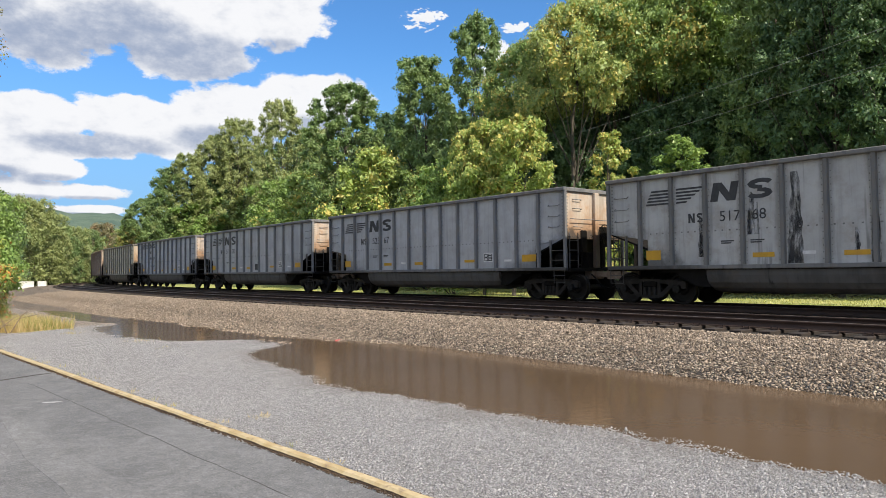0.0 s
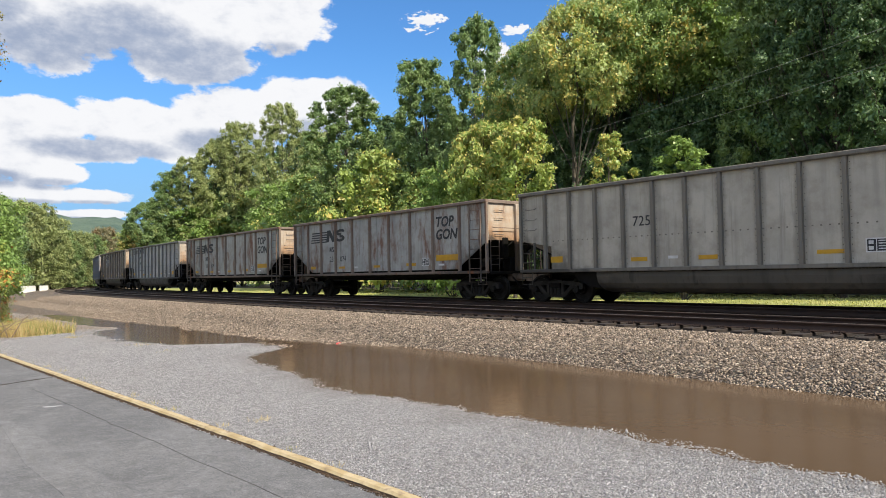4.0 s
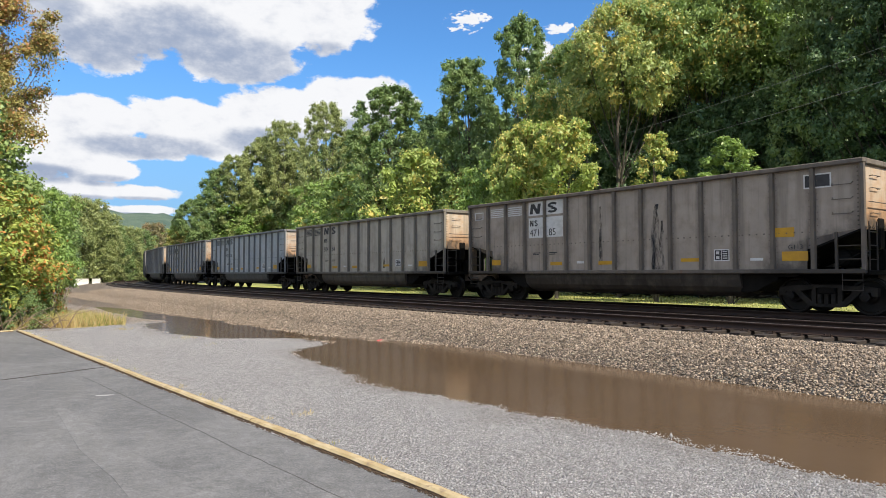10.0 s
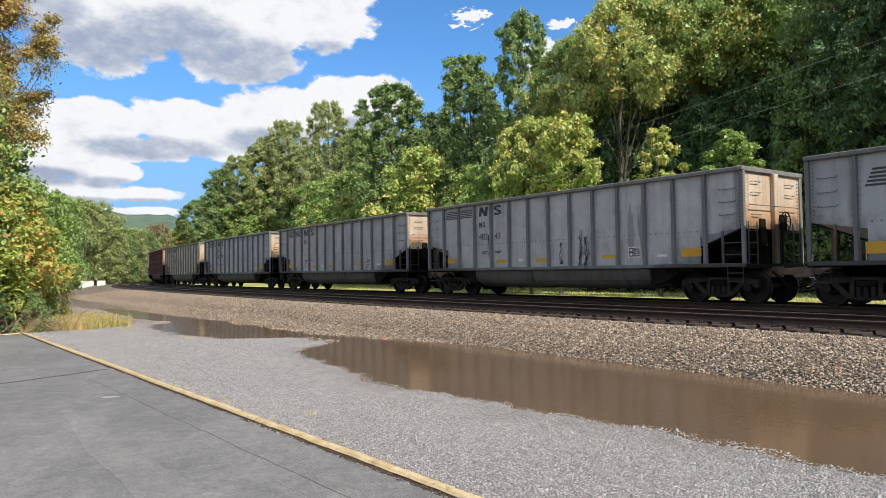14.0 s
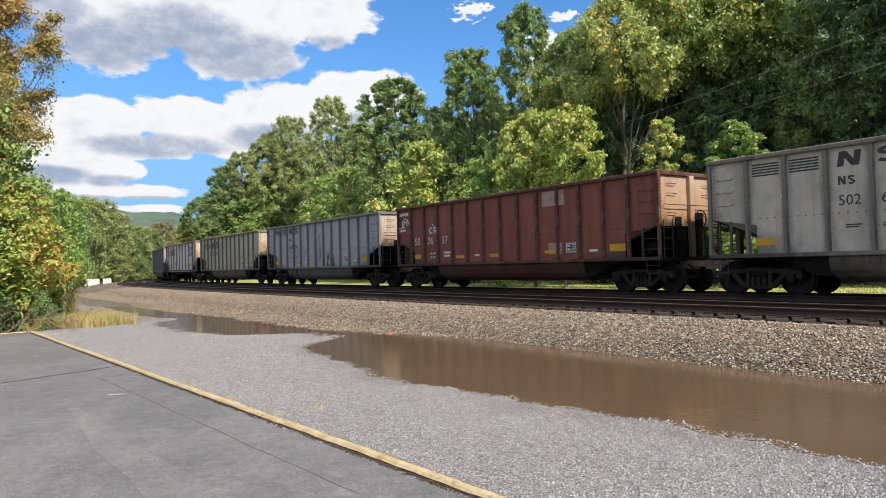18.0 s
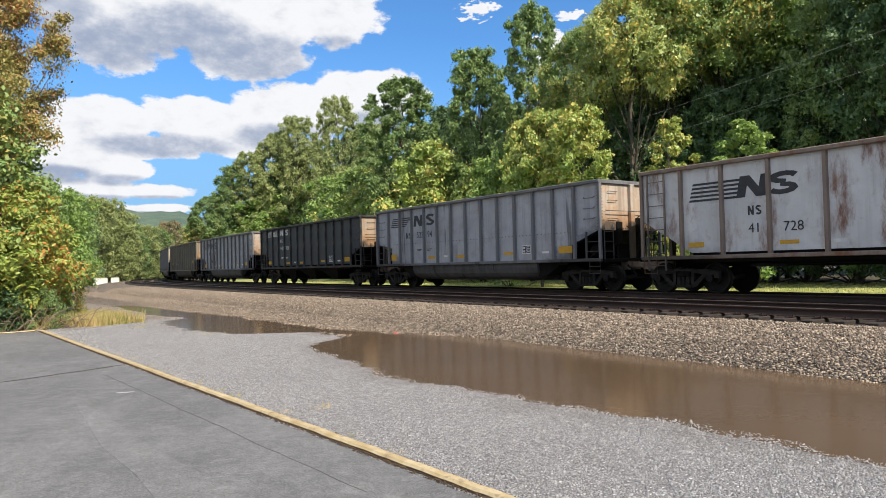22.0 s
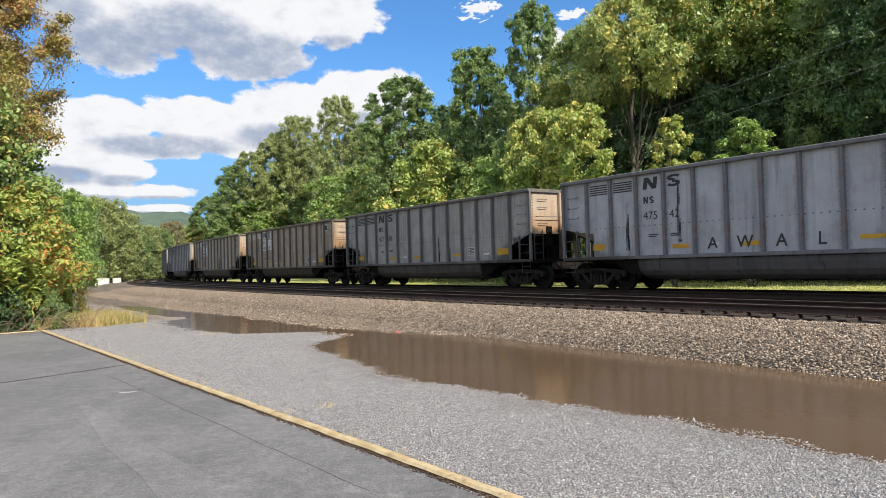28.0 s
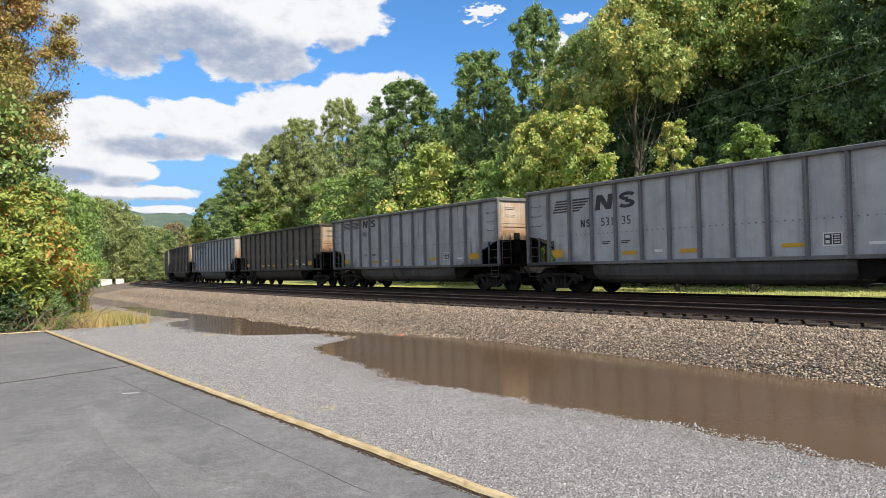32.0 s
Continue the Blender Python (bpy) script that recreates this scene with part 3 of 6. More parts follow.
def make_ground():
    def axis(lo, hi, step, reach):
        core = list(np.arange(lo, hi, step))
        grow, out_a, out_b, a, b = step, [], [], lo, hi
        while a > -reach or b < reach:
            grow *= 1.22
            a, b = a - grow, b + grow
            out_a.append(a), out_b.append(b)
        return np.array(out_a[::-1] + core + out_b)
    s, l = axis(-26.0, 32.0, 0.25, 2600), axis(6.0, 17.5, 0.2, 2600)
    S, Lg = np.meshgrid(s, l, indexing="ij")
    x, y, _ = lot(S, Lg)
    z = ground_height(S, Lg, x, y)
    n, k = S.shape
    idx = np.arange(n * k).reshape(n, k)
    f = np.stack([idx[:-1, :-1], idx[1:, :-1], idx[1:, 1:], idx[:-1, 1:]], -1).reshape(-1, 4)
    me = raw_mesh("ground", np.stack([x, y, z], -1).reshape(-1, 3), f[:, ::-1], (GRAVEL, DIRT, GRASS, FOREST_FLOOR, BALLAST))
    sc = ((S[:-1, :-1] + S[1:, 1:]) / 2).ravel()
    lc = ((Lg[:-1, :-1] + Lg[1:, 1:]) / 2).ravel()
    wob = 0.7 * np.sin(sc * 0.9) + 0.5 * np.sin(lc * 1.3 + sc * 0.4)
    mi = np.where(sc > 7.5 + 1.2 * wob, 1, 0)
    mi = np.where((sc > -5) & (lc < np.interp(sc, [a for a, _ in FOOT], [b for _, b in FOOT]) + 0.3), 4, mi)
    mi = np.where(lc < 3, 2, mi)
    mi = np.where((lc < -24 + wob), 3, mi)
    mi = np.where((lc > 17.2 + wob) & (sc > 6.5), 2, mi)
    mi = np.where((sc > 120) | (sc < -90) | (lc > 60), 2, mi)
    me.polygons.foreach_set("material_index", mi.astype(np.int32))
    tagged(new("ground", me), "grey limestone gravel lot, bare earth and grass", "ground", kind="structure")
    pts = [lot(np.float64(a), np.float64(b), WATER_Z) for a, b in ((-60, 8.2), (-60, 15), (25, 15), (25, 8.2))]
    tagged(new("water", Shape().rings([[tuple(p) for p in pts], [(p[0], p[1], WATER_Z - 0.004) for p in pts]]).mesh("water", (WATER,))),
           "still muddy brown puddle along the ballast", "puddle", kind="structure")


def sweep(name, profile, s0, s1, step, mats, l0=0.0, closed=True, z0=0.0):
    """A cross-section of (l, z) points carried along the track."""
    s = np.arange(s0, s1 + step, step)
    rows = [track(s, l + l0, z + z0) for l, z in profile]
    v = np.stack(rows, 0).transpose(2, 0, 1).reshape(-1, 3)
    k, n = len(profile), len(s)
    f = []
    for a in range(n - 1):
        for j in range(k if closed else k - 1):
            q = (j + 1) % k
            f.append((a * k + j, a * k + q, (a + 1) * k + q, (a + 1) * k + j))
    return raw_mesh(name, v, np.array(f), mats)


NEAR_L = 4.42   # centre of the empty track in front
TIE_Z = RZ - 0.19


def make_tracks():
    prof = [(9.95, -0.24), (9.37, -0.055), (9.05, 0.085), (8.55, 0.205), (7.3, 0.29), (6.15, TIE_Z - 0.045), (5.82, TIE_Z - 0.07), (2.95, TIE_Z - 0.04), (1.5, TIE_Z - 0.03), (-1.5, TIE_Z - 0.03), (-3.0, 0.12), (-4.6, -0.12)]
    bed = sweep("ballast_bed", prof, -640, 720, 2.0, (BALLAST, FOULED_SHADED), closed=False)
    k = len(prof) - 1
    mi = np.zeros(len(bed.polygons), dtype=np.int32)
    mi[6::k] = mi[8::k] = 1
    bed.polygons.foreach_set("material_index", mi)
    tagged(new("ballast_bed", bed), "brown-grey crushed stone ballast bank under two tracks", "ballast", kind="structure")
    w = 0.036
    rail_prof = [(-0.075, -0.17), (0.075, -0.17), (0.075, -0.155), (0.012, -0.135), (0.012, -0.045), (w, -0.035), (w, -0.006), (w - 0.008, 0.0), (-w + 0.008, 0.0), (-w, -0.006), (-w, -0.035), (-0.012, -0.045), (-0.012, -0.135), (-0.075, -0.155)]
    tie = Shape().box(-0.115, 0.115, -1.3, 1.3, -0.18, 0.0, 0.012).mesh("tie", (TIE,))
    plate = Shape()
    for y in (0.0,):
        plate.box(-0.09, 0.09, y - 0.17, y + 0.17, 0.0, 0.02)
        for dx in (-0.06, 0.06):
            for dy in (-0.11, 0.11):
                plate.box(dx - 0.012, dx + 0.012, y + dy - 0.012, y + dy + 0.012, 0.02, 0.055)
    plate = plate.mesh("tie_plate", (RAIL,))
    rnd = random.Random(4)
    for lc, label in ((0.0, "railway track that carries the coal train"), (NEAR_L, "empty railway track with rusty rails on dark ties")):
        top = empty("railway_track", label, "railway track", "tracks")
        for side in (-0.755, 0.755):
            ob = part("rail", sweep("rail", rail_prof, -640, 720, 2.0, (RAIL, RAIL_TOP), lc + side, True, RZ), RAIL, top, "rusty steel rail with a worn bright head")
            me, k = ob.data, len(rail_prof)
            mi = np.zeros(len(me.polygons), dtype=np.int32)
            mi[7::k] = 1
            me.polygons.foreach_set("material_index", mi)
        far = Shape()
        for i in range(-60, 260):
            s = i * 0.55
            p = track(s, lc, TIE_Z)
            th = float(np.interp(s, SS, TH))
            m = Matrix.Translation((p[0], p[1], p[2] + rnd.uniform(-0.012, 0.008))) @ Matrix.Rotation(math.pi - th + rnd.uniform(-0.015, 0.015), 4, "Z") @ Matrix.Translation((0, rnd.uniform(-0.05, 0.05), 0))
            if -20 < s < 60:
                part("tie", tie, TIE, top, m=m)
                if lc > 1 and s < 36:
                    part("tie_plate", plate, RAIL, top, m=m @ Matrix.Translation((0, -0.755, 0)))
                    part("tie_plate", plate, RAIL, top, m=m @ Matrix.Translation((0, 0.755, 0)))
            else:
                n = len(far.v)
                far.v += [tuple(m @ Vector((x, y, z))) for z in (-0.18, 0) for y in (-1.3, 1.3) for x in (-0.115, 0.115)]
                far.f += [tuple(n + i2 for i2 in q) for q in ((4, 5, 7, 6), (0, 1, 5, 4), (2, 6, 7, 3), (0, 4, 6, 2), (1, 3, 7, 5))]
        tagged(part("far_tie", far.mesh("far_tie", (TIE,)), TIE, top), kind="stuff")


OCTA_V = np.array(((1, 0, 0), (-1, 0, 0), (0, 1, 0), (0, -1, 0), (0, 0, 1), (0, 0, -1)), float)
OCTA_F = np.array(((0, 2, 4), (2, 1, 4), (1, 3, 4), (3, 0, 4), (2, 0, 5), (1, 2, 5), (3, 1, 5), (0, 3, 5)))


def scatter_stones(name, xyz, size, mat, label, rng):
    """Angular stones, each turned and cut at random, as one heap."""
    n = len(xyz)
    v = OCTA_V[None] * rng.uniform(0.55, 1.25, (n, 6, 1)) * size[:, None, None]
    v = v * rng.uniform((0.8, 0.6, 0.45), (1.3, 1.0, 0.8), (n, 3))[:, None, :]
    q = rng.normal(size=(n, 4))
    q /= np.linalg.norm(q, axis=1)[:, None]
    w, x, y, z = q.T
    R = np.stack([1 - 2 * (y * y + z * z), 2 * (x * y - z * w), 2 * (x * z + y * w), 2 * (x * y + z * w), 1 - 2 * (x * x + z * z), 2 * (y * z - x * w), 2 * (x * z - y * w), 2 * (y * z + x * w), 1 - 2 * (x * x + y * y)], 1).reshape(n, 3, 3)
    v = np.einsum("nij,nkj->nki", R, v) + xyz[:, None, :]
    f = (OCTA_F[None] + (np.arange(n) * 6)[:, None, None]).reshape(-1, 3)
    return tagged(new(name, raw_mesh(name, v.reshape(-1, 3), f, (mat,))), label, "stones", kind="stuff")


def make_stones():
    rng = np.random.default_rng(5)
    n = 105000
    s = -17.5 + 66 * rng.random(n) ** 1.45
    l = 5.72 + 5.6 * rng.random(n) ** 1.15
    z = np.interp(l, (5.82, 6.15, 7.3, 8.55, 9.05, 9.37, 9.95), (TIE_Z - 0.07, TIE_Z - 0.045, 0.29, 0.205, 0.085, -0.055, -0.24))
    x, y, _ = track(s, l)
    dx, dy = x - ORG[0], y - ORG[1]
    s2, l2 = -math.cos(TH0) * dx + math.sin(TH0) * dy, -math.sin(TH0) * dx - math.cos(TH0) * dy
    z = np.maximum(z, ground_height(s2, l2, x, y))
    keep = z > WATER_Z - 0.02
    s, x, y, z = s[keep], x[keep], y[keep], z[keep]
    scatter_stones("ballast_stones", np.stack([x, y, z + 0.008], 1), rng.uniform(0.018, 0.036, len(s)), STONE_BALLAST, "loose brown-grey ballast stones", rng)
    n = 9000
    s, l = -17 + 45 * rng.random(n) ** 1.6, rng.uniform(0.9, 3.6, n)
    x, y, _ = track(s, l)
    scatter_stones("ballast_stones", np.stack([x, y, 0 * s + TIE_Z - 0.03], 1), rng.uniform(0.025, 0.05, n), STONE_BALLAST, "ballast stones between the tracks", rng)
    n = 120000
    s = -14.5 + 24 * rng.random(n) ** 1.7
    l = rng.uniform(11.0, 17.0, n)
    x, y, _ = lot(s, l)
    z = ground_height(s, l, x, y)
    keep = (z > WATER_Z - 0.012) & (l < kerb_l(s) - 0.12)
    s, l, x, y, z = (a[keep] for a in (s, l, x, y, z))
    big = rng.random(len(s)) ** 6
    scatter_stones("gravel_stones", np.stack([x, y, z + 0.002], 1), 0.006 + 0.008 * rng.random(len(s)) + 0.009 * big, STONE_GREY, "loose pale grey limestone gravel", rng)


KERB_L0, KERB_SLOPE = 16.86, 0.045   # the kerb's distance from the far track at s = 7.1, and its slant


def kerb_l(s):
    return KERB_L0 + (s - 7.1) * KERB_SLOPE


def make_lot():
    # asphalt
    poly = [lot(np.float64(7.0), np.float64(kerb_l(7.0) + 0.1)), lot(np.float64(-60), np.float64(kerb_l(-60) + 0.1)), lot(np.float64(-60), np.float64(60)), lot(np.float64(7.0), np.float64(60))]
    top = [(p[0], p[1], 0.0) for p in poly]
    tagged(new("asphalt", Shape().rings([[(p[0], p[1], -0.06) for p in poly], top]).mesh("asphalt", (ASPHALT,))), "worn grey asphalt with faint patches and cracks", "asphalt", kind="structure")
    def strip(pts, w, mat, name, label, z=0.0035):
        sh = Shape()
        a, c = [], []
        for i, p in enumerate(pts):
            d = (pts[min(i + 1, len(pts) - 1)] - pts[max(i - 1, 0)]).normalized()
            nn = Vector((-d.y, d.x, 0)) * w * 0.5 * (0.6 + 0.8 * abs(math.sin(i * 1.7)))
            a.append(p + nn), c.append(p - nn)
        for i in range(len(pts) - 1):
            sh.rings([[a[i] + Vector((0, 0, -0.02)), a[i + 1] + Vector((0, 0, -0.02)), c[i + 1] + Vector((0, 0, -0.02)), c[i] + Vector((0, 0, -0.02))], [a[i] + Vector((0, 0, z)), a[i + 1] + Vector((0, 0, z)), c[i + 1] + Vector((0, 0, z)), c[i] + Vector((0, 0, z))]])
        tagged(new(name, sh.mesh(name, (mat,))), label, "crack", kind="structure")
    rc = random.Random(3)
    strip([Vector((-5.75, 11.85, 0)).lerp(Vector((-9.2, 6.6, 0)), i / 24) + Vector((rc.gauss(0, 0.02), rc.gauss(0, 0.02), 0)) for i in range(25)], 0.045, TIE, "crack", "dark open crack across the asphalt")
    strip([Vector((-5.54, 10.77, 0)).lerp(Vector((-0.68, 4.91, 0)), i / 33) + Vector((rc.gauss(0, 0.008), rc.gauss(0, 0.008), 0)) for i in range(34)], 0.006, SEAM, "crack", "hairline seam in the asphalt", 0.002)
    edge_a, edge_b = [(-4.62, 8.3), (-3.95, 7.3), (-3.29, 6.32), (-2.56, 5.43), (-2.15, 4.85), (-1.5, 3.9)], [(-4.50, 8.3), (-3.62, 7.3), (-2.86, 6.32), (-2.03, 5.43), (-1.52, 4.85), (-0.7, 3.9)]
    sh = Shape().rings([[(a[0], a[1], -0.03), (b[0], b[1], -0.03), (b[0], b[1], 0.0025), (a[0], a[1], 0.0025)] for a, b in zip(edge_a, edge_b)])
    tagged(new("asphalt_patch", sh.mesh("asphalt_patch", (ASPHALT_PALE,))), "paler worn strip of asphalt", "asphalt", kind="structure")
    sh = Shape().rings([[(-4.43 + 0.10 * math.cos(a) * (1 + 0.3 * math.sin(3 * a)), 9.13 + 0.05 * math.sin(a) + 0.03 * math.cos(a), z) for a in [0.5236 * k for k in range(12)]] for z in (-0.02, 0.003)])
    tagged(new("paint_spot", sh.mesh("paint_spot", (STONE_GREY,))), "small white scuff of paint on the asphalt", "paint mark", kind="structure")
    # timber kerb in lengths along the lot and across its end
    rnd = random.Random(8)
    for a, b in ((-8.2, 7.1), (-18.0, -8.21)):
        beam = kerb_beam(lot_pt(b, kerb_l(b)), lot_pt(a, kerb_l(a)), 0.104, rnd)
        tagged(beam, "yellow-painted timber kerb, worn and grimy, dark brown along its side", "kerb", "timber kerbs")
    beam = kerb_beam(lot_pt(7.1, kerb_l(7.1) + 0.16), lot_pt(6.2, kerb_l(7.1) + 9.5), 0.125, rnd)
    tagged(beam, "yellow-painted timber kerb, worn and grimy, dark brown along its side", "kerb", "timber kerbs")
    rng = np.random.default_rng(15)
    n = 3000
    s = -14 + 21 * rng.random(n)
    l = kerb_l(s) + np.where(rng.random(n) < 0.8, 0.060 + 0.05 * rng.random(n) ** 2, -0.065 - 0.03 * rng.random(n))
    x, y, _ = lot(s, l)
    scatter_stones("grit", np.stack([x, y, 0 * s + 0.004], 1), rng.uniform(0.006, 0.016, n), KERB_SIDE, "dark brown grit along the kerb", rng)


def lot_pt(s, l):
    p = lot(np.float64(s), np.float64(l))
    return Vector((p[0], p[1], 0))


def kerb_beam(a, b, w, rnd):
    d = (b - a).normalized()
    nrm = Vector((-d.y, d.x, 0))
    n = max(2, int((b - a).length / 0.12))
    rings = []
    for i in range(n + 1):
        p = a + (b - a) * i / n
        e = nrm * (rnd.uniform(-0.003, 0.003) + 0.004 * math.sin(i * 0.11))
        h = 0.034 + rnd.uniform(-0.003, 0.003)
        o = w / 2
        rings.append([p - nrm * o + e + Vector((0, 0, -0.05)), p + nrm * o + e + Vector((0, 0, -0.05)), p + nrm * o + e + Vector((0, 0, h - 0.02)), p + nrm * (o - 0.02) + e + Vector((0, 0, h)), p - nrm * (o - 0.02) + e + Vector((0, 0, h)), p - nrm * o + e + Vector((0, 0, h - 0.02))])
    me = Shape().rings(rings).mesh("kerb", (KERB, KERB_SIDE))
    # Upright faces take the dark brown tone.
    for f in me.polygons:
        if abs(f.normal.z) < 0.4:
            f.material_index = 1
    return new("timber_kerb", me)


make_ground()
make_tracks()
make_lot()

# ---- trees ----


def leaf_cloud(centres, radii, per, size, rng, droop=0.3, long=1.5, corners=3, flat=0.85):
    """Leaves lying over rounded clumps: most on the clump's skin and facing outwards, some inside."""
    n = len(centres) * per
    c = np.repeat(centres, per, 0)
    r = np.repeat(radii, per)
    d = rng.normal(size=(n, 3))
    d /= np.linalg.norm(d, axis=1)[:, None]
    d[:, 2] = np.where(rng.random(n) < 0.6, np.abs(d[:, 2]), d[:, 2])
    ragged = 1.0 + 0.20 * np.sin(d[:, 0] * 5.1 + c[:, 1] * 3) + 0.16 * np.sin(d[:, 1] * 6.3 + c[:, 0] * 5) + 0.07 * rng.normal(size=n)
    p = c + d * (r * ragged * np.minimum(1.0, rng.random(n) ** 0.30))[:, None] * np.array((1.1, 1.1, flat))
    up = d * 0.62 + rng.normal(size=(n, 3)) * 0.52 + np.array((0, 0, 0.40))
    up /= np.linalg.norm(up, axis=1)[:, None]
    a = np.cross(up, rng.normal(size=(n, 3)))
    a /= np.linalg.norm(a, axis=1)[:, None]
    b = np.cross(up, a)
    sz = size * rng.uniform(0.6, 1.35, n)[:, None]
    deep = (np.arange(n) % per) < per * 0.17
    p = np.where(deep[:, None], c + (p - c) * 0.55, p)
    sz = np.where(deep[:, None], sz * (2.3 if corners == 3 else 1.4), sz)
    a, b = a * sz * long * 0.5, b * sz * 0.5
    if corners == 4:
        v = np.stack([p - a, p - a * 0.05 + b, p + a - up * sz * droop, p - a * 0.05 - b], 1)
    else:
        v = np.stack([p - a, p + a * 0.6 + b - up * sz * droop, p + a * 0.6 - b - up * sz * droop], 1)
    return v.reshape(-1, 3), np.arange(n * corners).reshape(n, corners)


def tree_meshes(seed, height, width, low, clumps, per, leaf, lean=0.0, gap=0.0, corners=3, long=1.5, blob=0.128, peak=0.75):
    """A tapered trunk with limbs, and a crown of leaf clumps with an uneven outline."""
    rng = np.random.default_rng(seed)
    rnd = random.Random(seed)
    wood = Shape()
    tr = height * 0.012 + 0.02
    pts = [Vector((0, 0, -0.3))]
    for i in range(1, 9):
        t = i / 8
        pts.append(Vector((lean * t * height + rnd.uniform(-1, 1) * 0.02 * height * t, rnd.uniform(-1, 1) * 0.02 * height * t, t * height * 0.93)))
    wood.tube(pts, tr, 7, tr * 0.12)
    centres, radii = [], []
    wave = [rnd.uniform(0, 6.28) for _ in range(4)]
    for k in range(clumps):
        t = (k + 0.5 + rnd.uniform(-0.4, 0.4)) / clumps
        t = t ** (1.0 / (1.0 + 0.15 * peak))
        ang = k * 2.39996 + rnd.uniform(-0.35, 0.35)
        # the crown's outline: a dome, uneven round and up
        full = math.sqrt(max(0.0, 1.0 - abs((t - 0.38 * peak / 0.75) / (1.03 - 0.38 * peak / 0.75 if t > 0.38 * peak / 0.75 else 0.62 * peak / 0.75)) ** 2.1))
        full = max(full, 0.16)
        full *= 1.0 + 0.22 * math.sin(3 * ang + wave[0] + 5 * t) + 0.16 * math.sin(9 * t + wave[1] + 2 * ang) + rnd.uniform(-0.1, 0.1)
        rad = width * 0.44 * full * (0.25 + 0.75 * rnd.random() ** 0.35)
        z = height * (low + (0.98 - low) * t)
        axis = pts[0].lerp(pts[-1], z / height)
        c = Vector((axis.x + math.cos(ang) * rad, axis.y + math.sin(ang) * rad, z))
        if rnd.random() < gap:
            continue
        if k % (6 if low < 0.5 else 20) == 0:
            base = pts[0].lerp(pts[-1], max(low * 0.45, z / height - 0.08 - 0.9 * rad / height - 0.12 * rnd.random()))
            mid = base.lerp(c, 0.5) + Vector((0, 0, -0.05 * rad))
            wood.tube([base, mid, c], tr * 0.40 * (1.1 - 0.8 * t), 5, tr * 0.06)
        centres.append(c[:]), radii.append(width * blob * rnd.uniform(0.55, 1.3) * (1.12 - 0.42 * t))
    for j in range(3):
        centres.append((pts[-1] + Vector((rnd.gauss(0, 1), rnd.gauss(0, 1), rnd.uniform(-0.9, 0.5))) * width * 0.06)[:]), radii.append(width * blob * 0.6)
    v, f = leaf_cloud(np.array(centres), np.array(radii), per, leaf, rng, 0.3, long, corners)
    v[:, 2] = np.maximum(v[:, 2], 0.06)
    return wood.mesh("trunk", (BARK,)), raw_mesh("crown", v, f, ())


def frond_meshes(seed, height, width, stems, leaflet):
    """A shrub of thin stems, each ending in a whorl of arching feathered fronds."""
    rnd = random.Random(seed)
    wood = Shape()
    quads = []
    for k in range(stems):
        q = math.sqrt((k + 0.5) / stems)
        ang = k * 2.4 + rnd.uniform(-0.3, 0.3)
        top = height * (0.97 - 0.62 * q ** 1.6) * rnd.uniform(0.72, 1.03)
        foot = Vector((math.cos(ang) * width * 0.16 * q, math.sin(ang) * width * 0.16 * q, -0.05))
        tip = Vector((math.cos(ang) * width * 0.46 * q, math.sin(ang) * width * 0.46 * q, top))
        wood.tube([foot, foot.lerp(tip, 0.5) + Vector((rnd.gauss(0, 0.06), rnd.gauss(0, 0.06), 0)), tip], 0.018, 4, 0.008)
        for w in range(9):
            a2 = w * 0.698 + rnd.uniform(-0.3, 0.3)
            rise, ln = rnd.uniform(-0.15, 0.75), height * 0.085 * rnd.uniform(0.7, 1.25) + 0.10
            out = np.array((math.cos(a2), math.sin(a2), 0.0))
            side = np.array((-math.sin(a2), math.cos(a2), 0.0))
            base = np.array(tip[:]) - np.array((0, 0, 0.35 * rnd.random() * top * 0.5))
            for j in range(8):
                u = (j + 1) / 8
                c = base + out * ln * u + np.array((0, 0, ln * (rise * u - 0.75 * u * u)))
                hang = np.array((0, 0, -0.30 - 0.5 * u))
                lf = leaflet * (1.15 - 0.5 * abs(u - 0.45)) * rnd.uniform(0.85, 1.15)
                for sg in (-1, 1):
                    d = (side * sg + out * 0.35 + hang * 0.6) * lf
                    w2 = out * lf * 0.32
                    quads.append((c, c + d * 0.5 + w2, c + d, c + d * 0.5 - w2))
    v = np.array(quads).reshape(-1, 3)
    v[:, 2] = np.maximum(v[:, 2], 0.05)
    return wood.mesh("trunk", (BARK,)), raw_mesh("crown", v, np.arange(len(v)).reshape(-1, 4), ())


TREE_KINDS = [tree_meshes(11, 18, 9.0, 0.20, 300, 150, 0.140, blob=0.084), tree_meshes(12, 18, 8.0, 0.08, 310, 150, 0.140, blob=0.086), tree_meshes(13, 18, 9.5, 0.28, 300, 150, 0.140, blob=0.084),
              tree_meshes(14, 18, 7.5, 0.12, 270, 150, 0.140, 0.02, blob=0.088), tree_meshes(15, 18, 9.0, 0.16, 290, 130, 0.125, -0.02, 0.03, blob=0.080)]
HIGH_KINDS = [tree_meshes(51, 18, 10.0, 0.64, 270, 150, 0.130, 0.01, blob=0.080), tree_meshes(52, 18, 9.6, 0.62, 270, 150, 0.130, -0.02, 0.03, blob=0.080)]   # bare below, for the closed wood
FAR_KINDS = [tree_meshes(31, 18, 10.0, 0.15, 60, 100, 0.30), tree_meshes(32, 18, 9.0, 0.2, 60, 100, 0.30)]
BEND_KINDS = [tree_meshes(61, 12, 10.5, 0.05, 150, 130, 0.15, blob=0.10), tree_meshes(62, 12, 9.5, 0.05, 150, 130, 0.15, blob=0.10)]
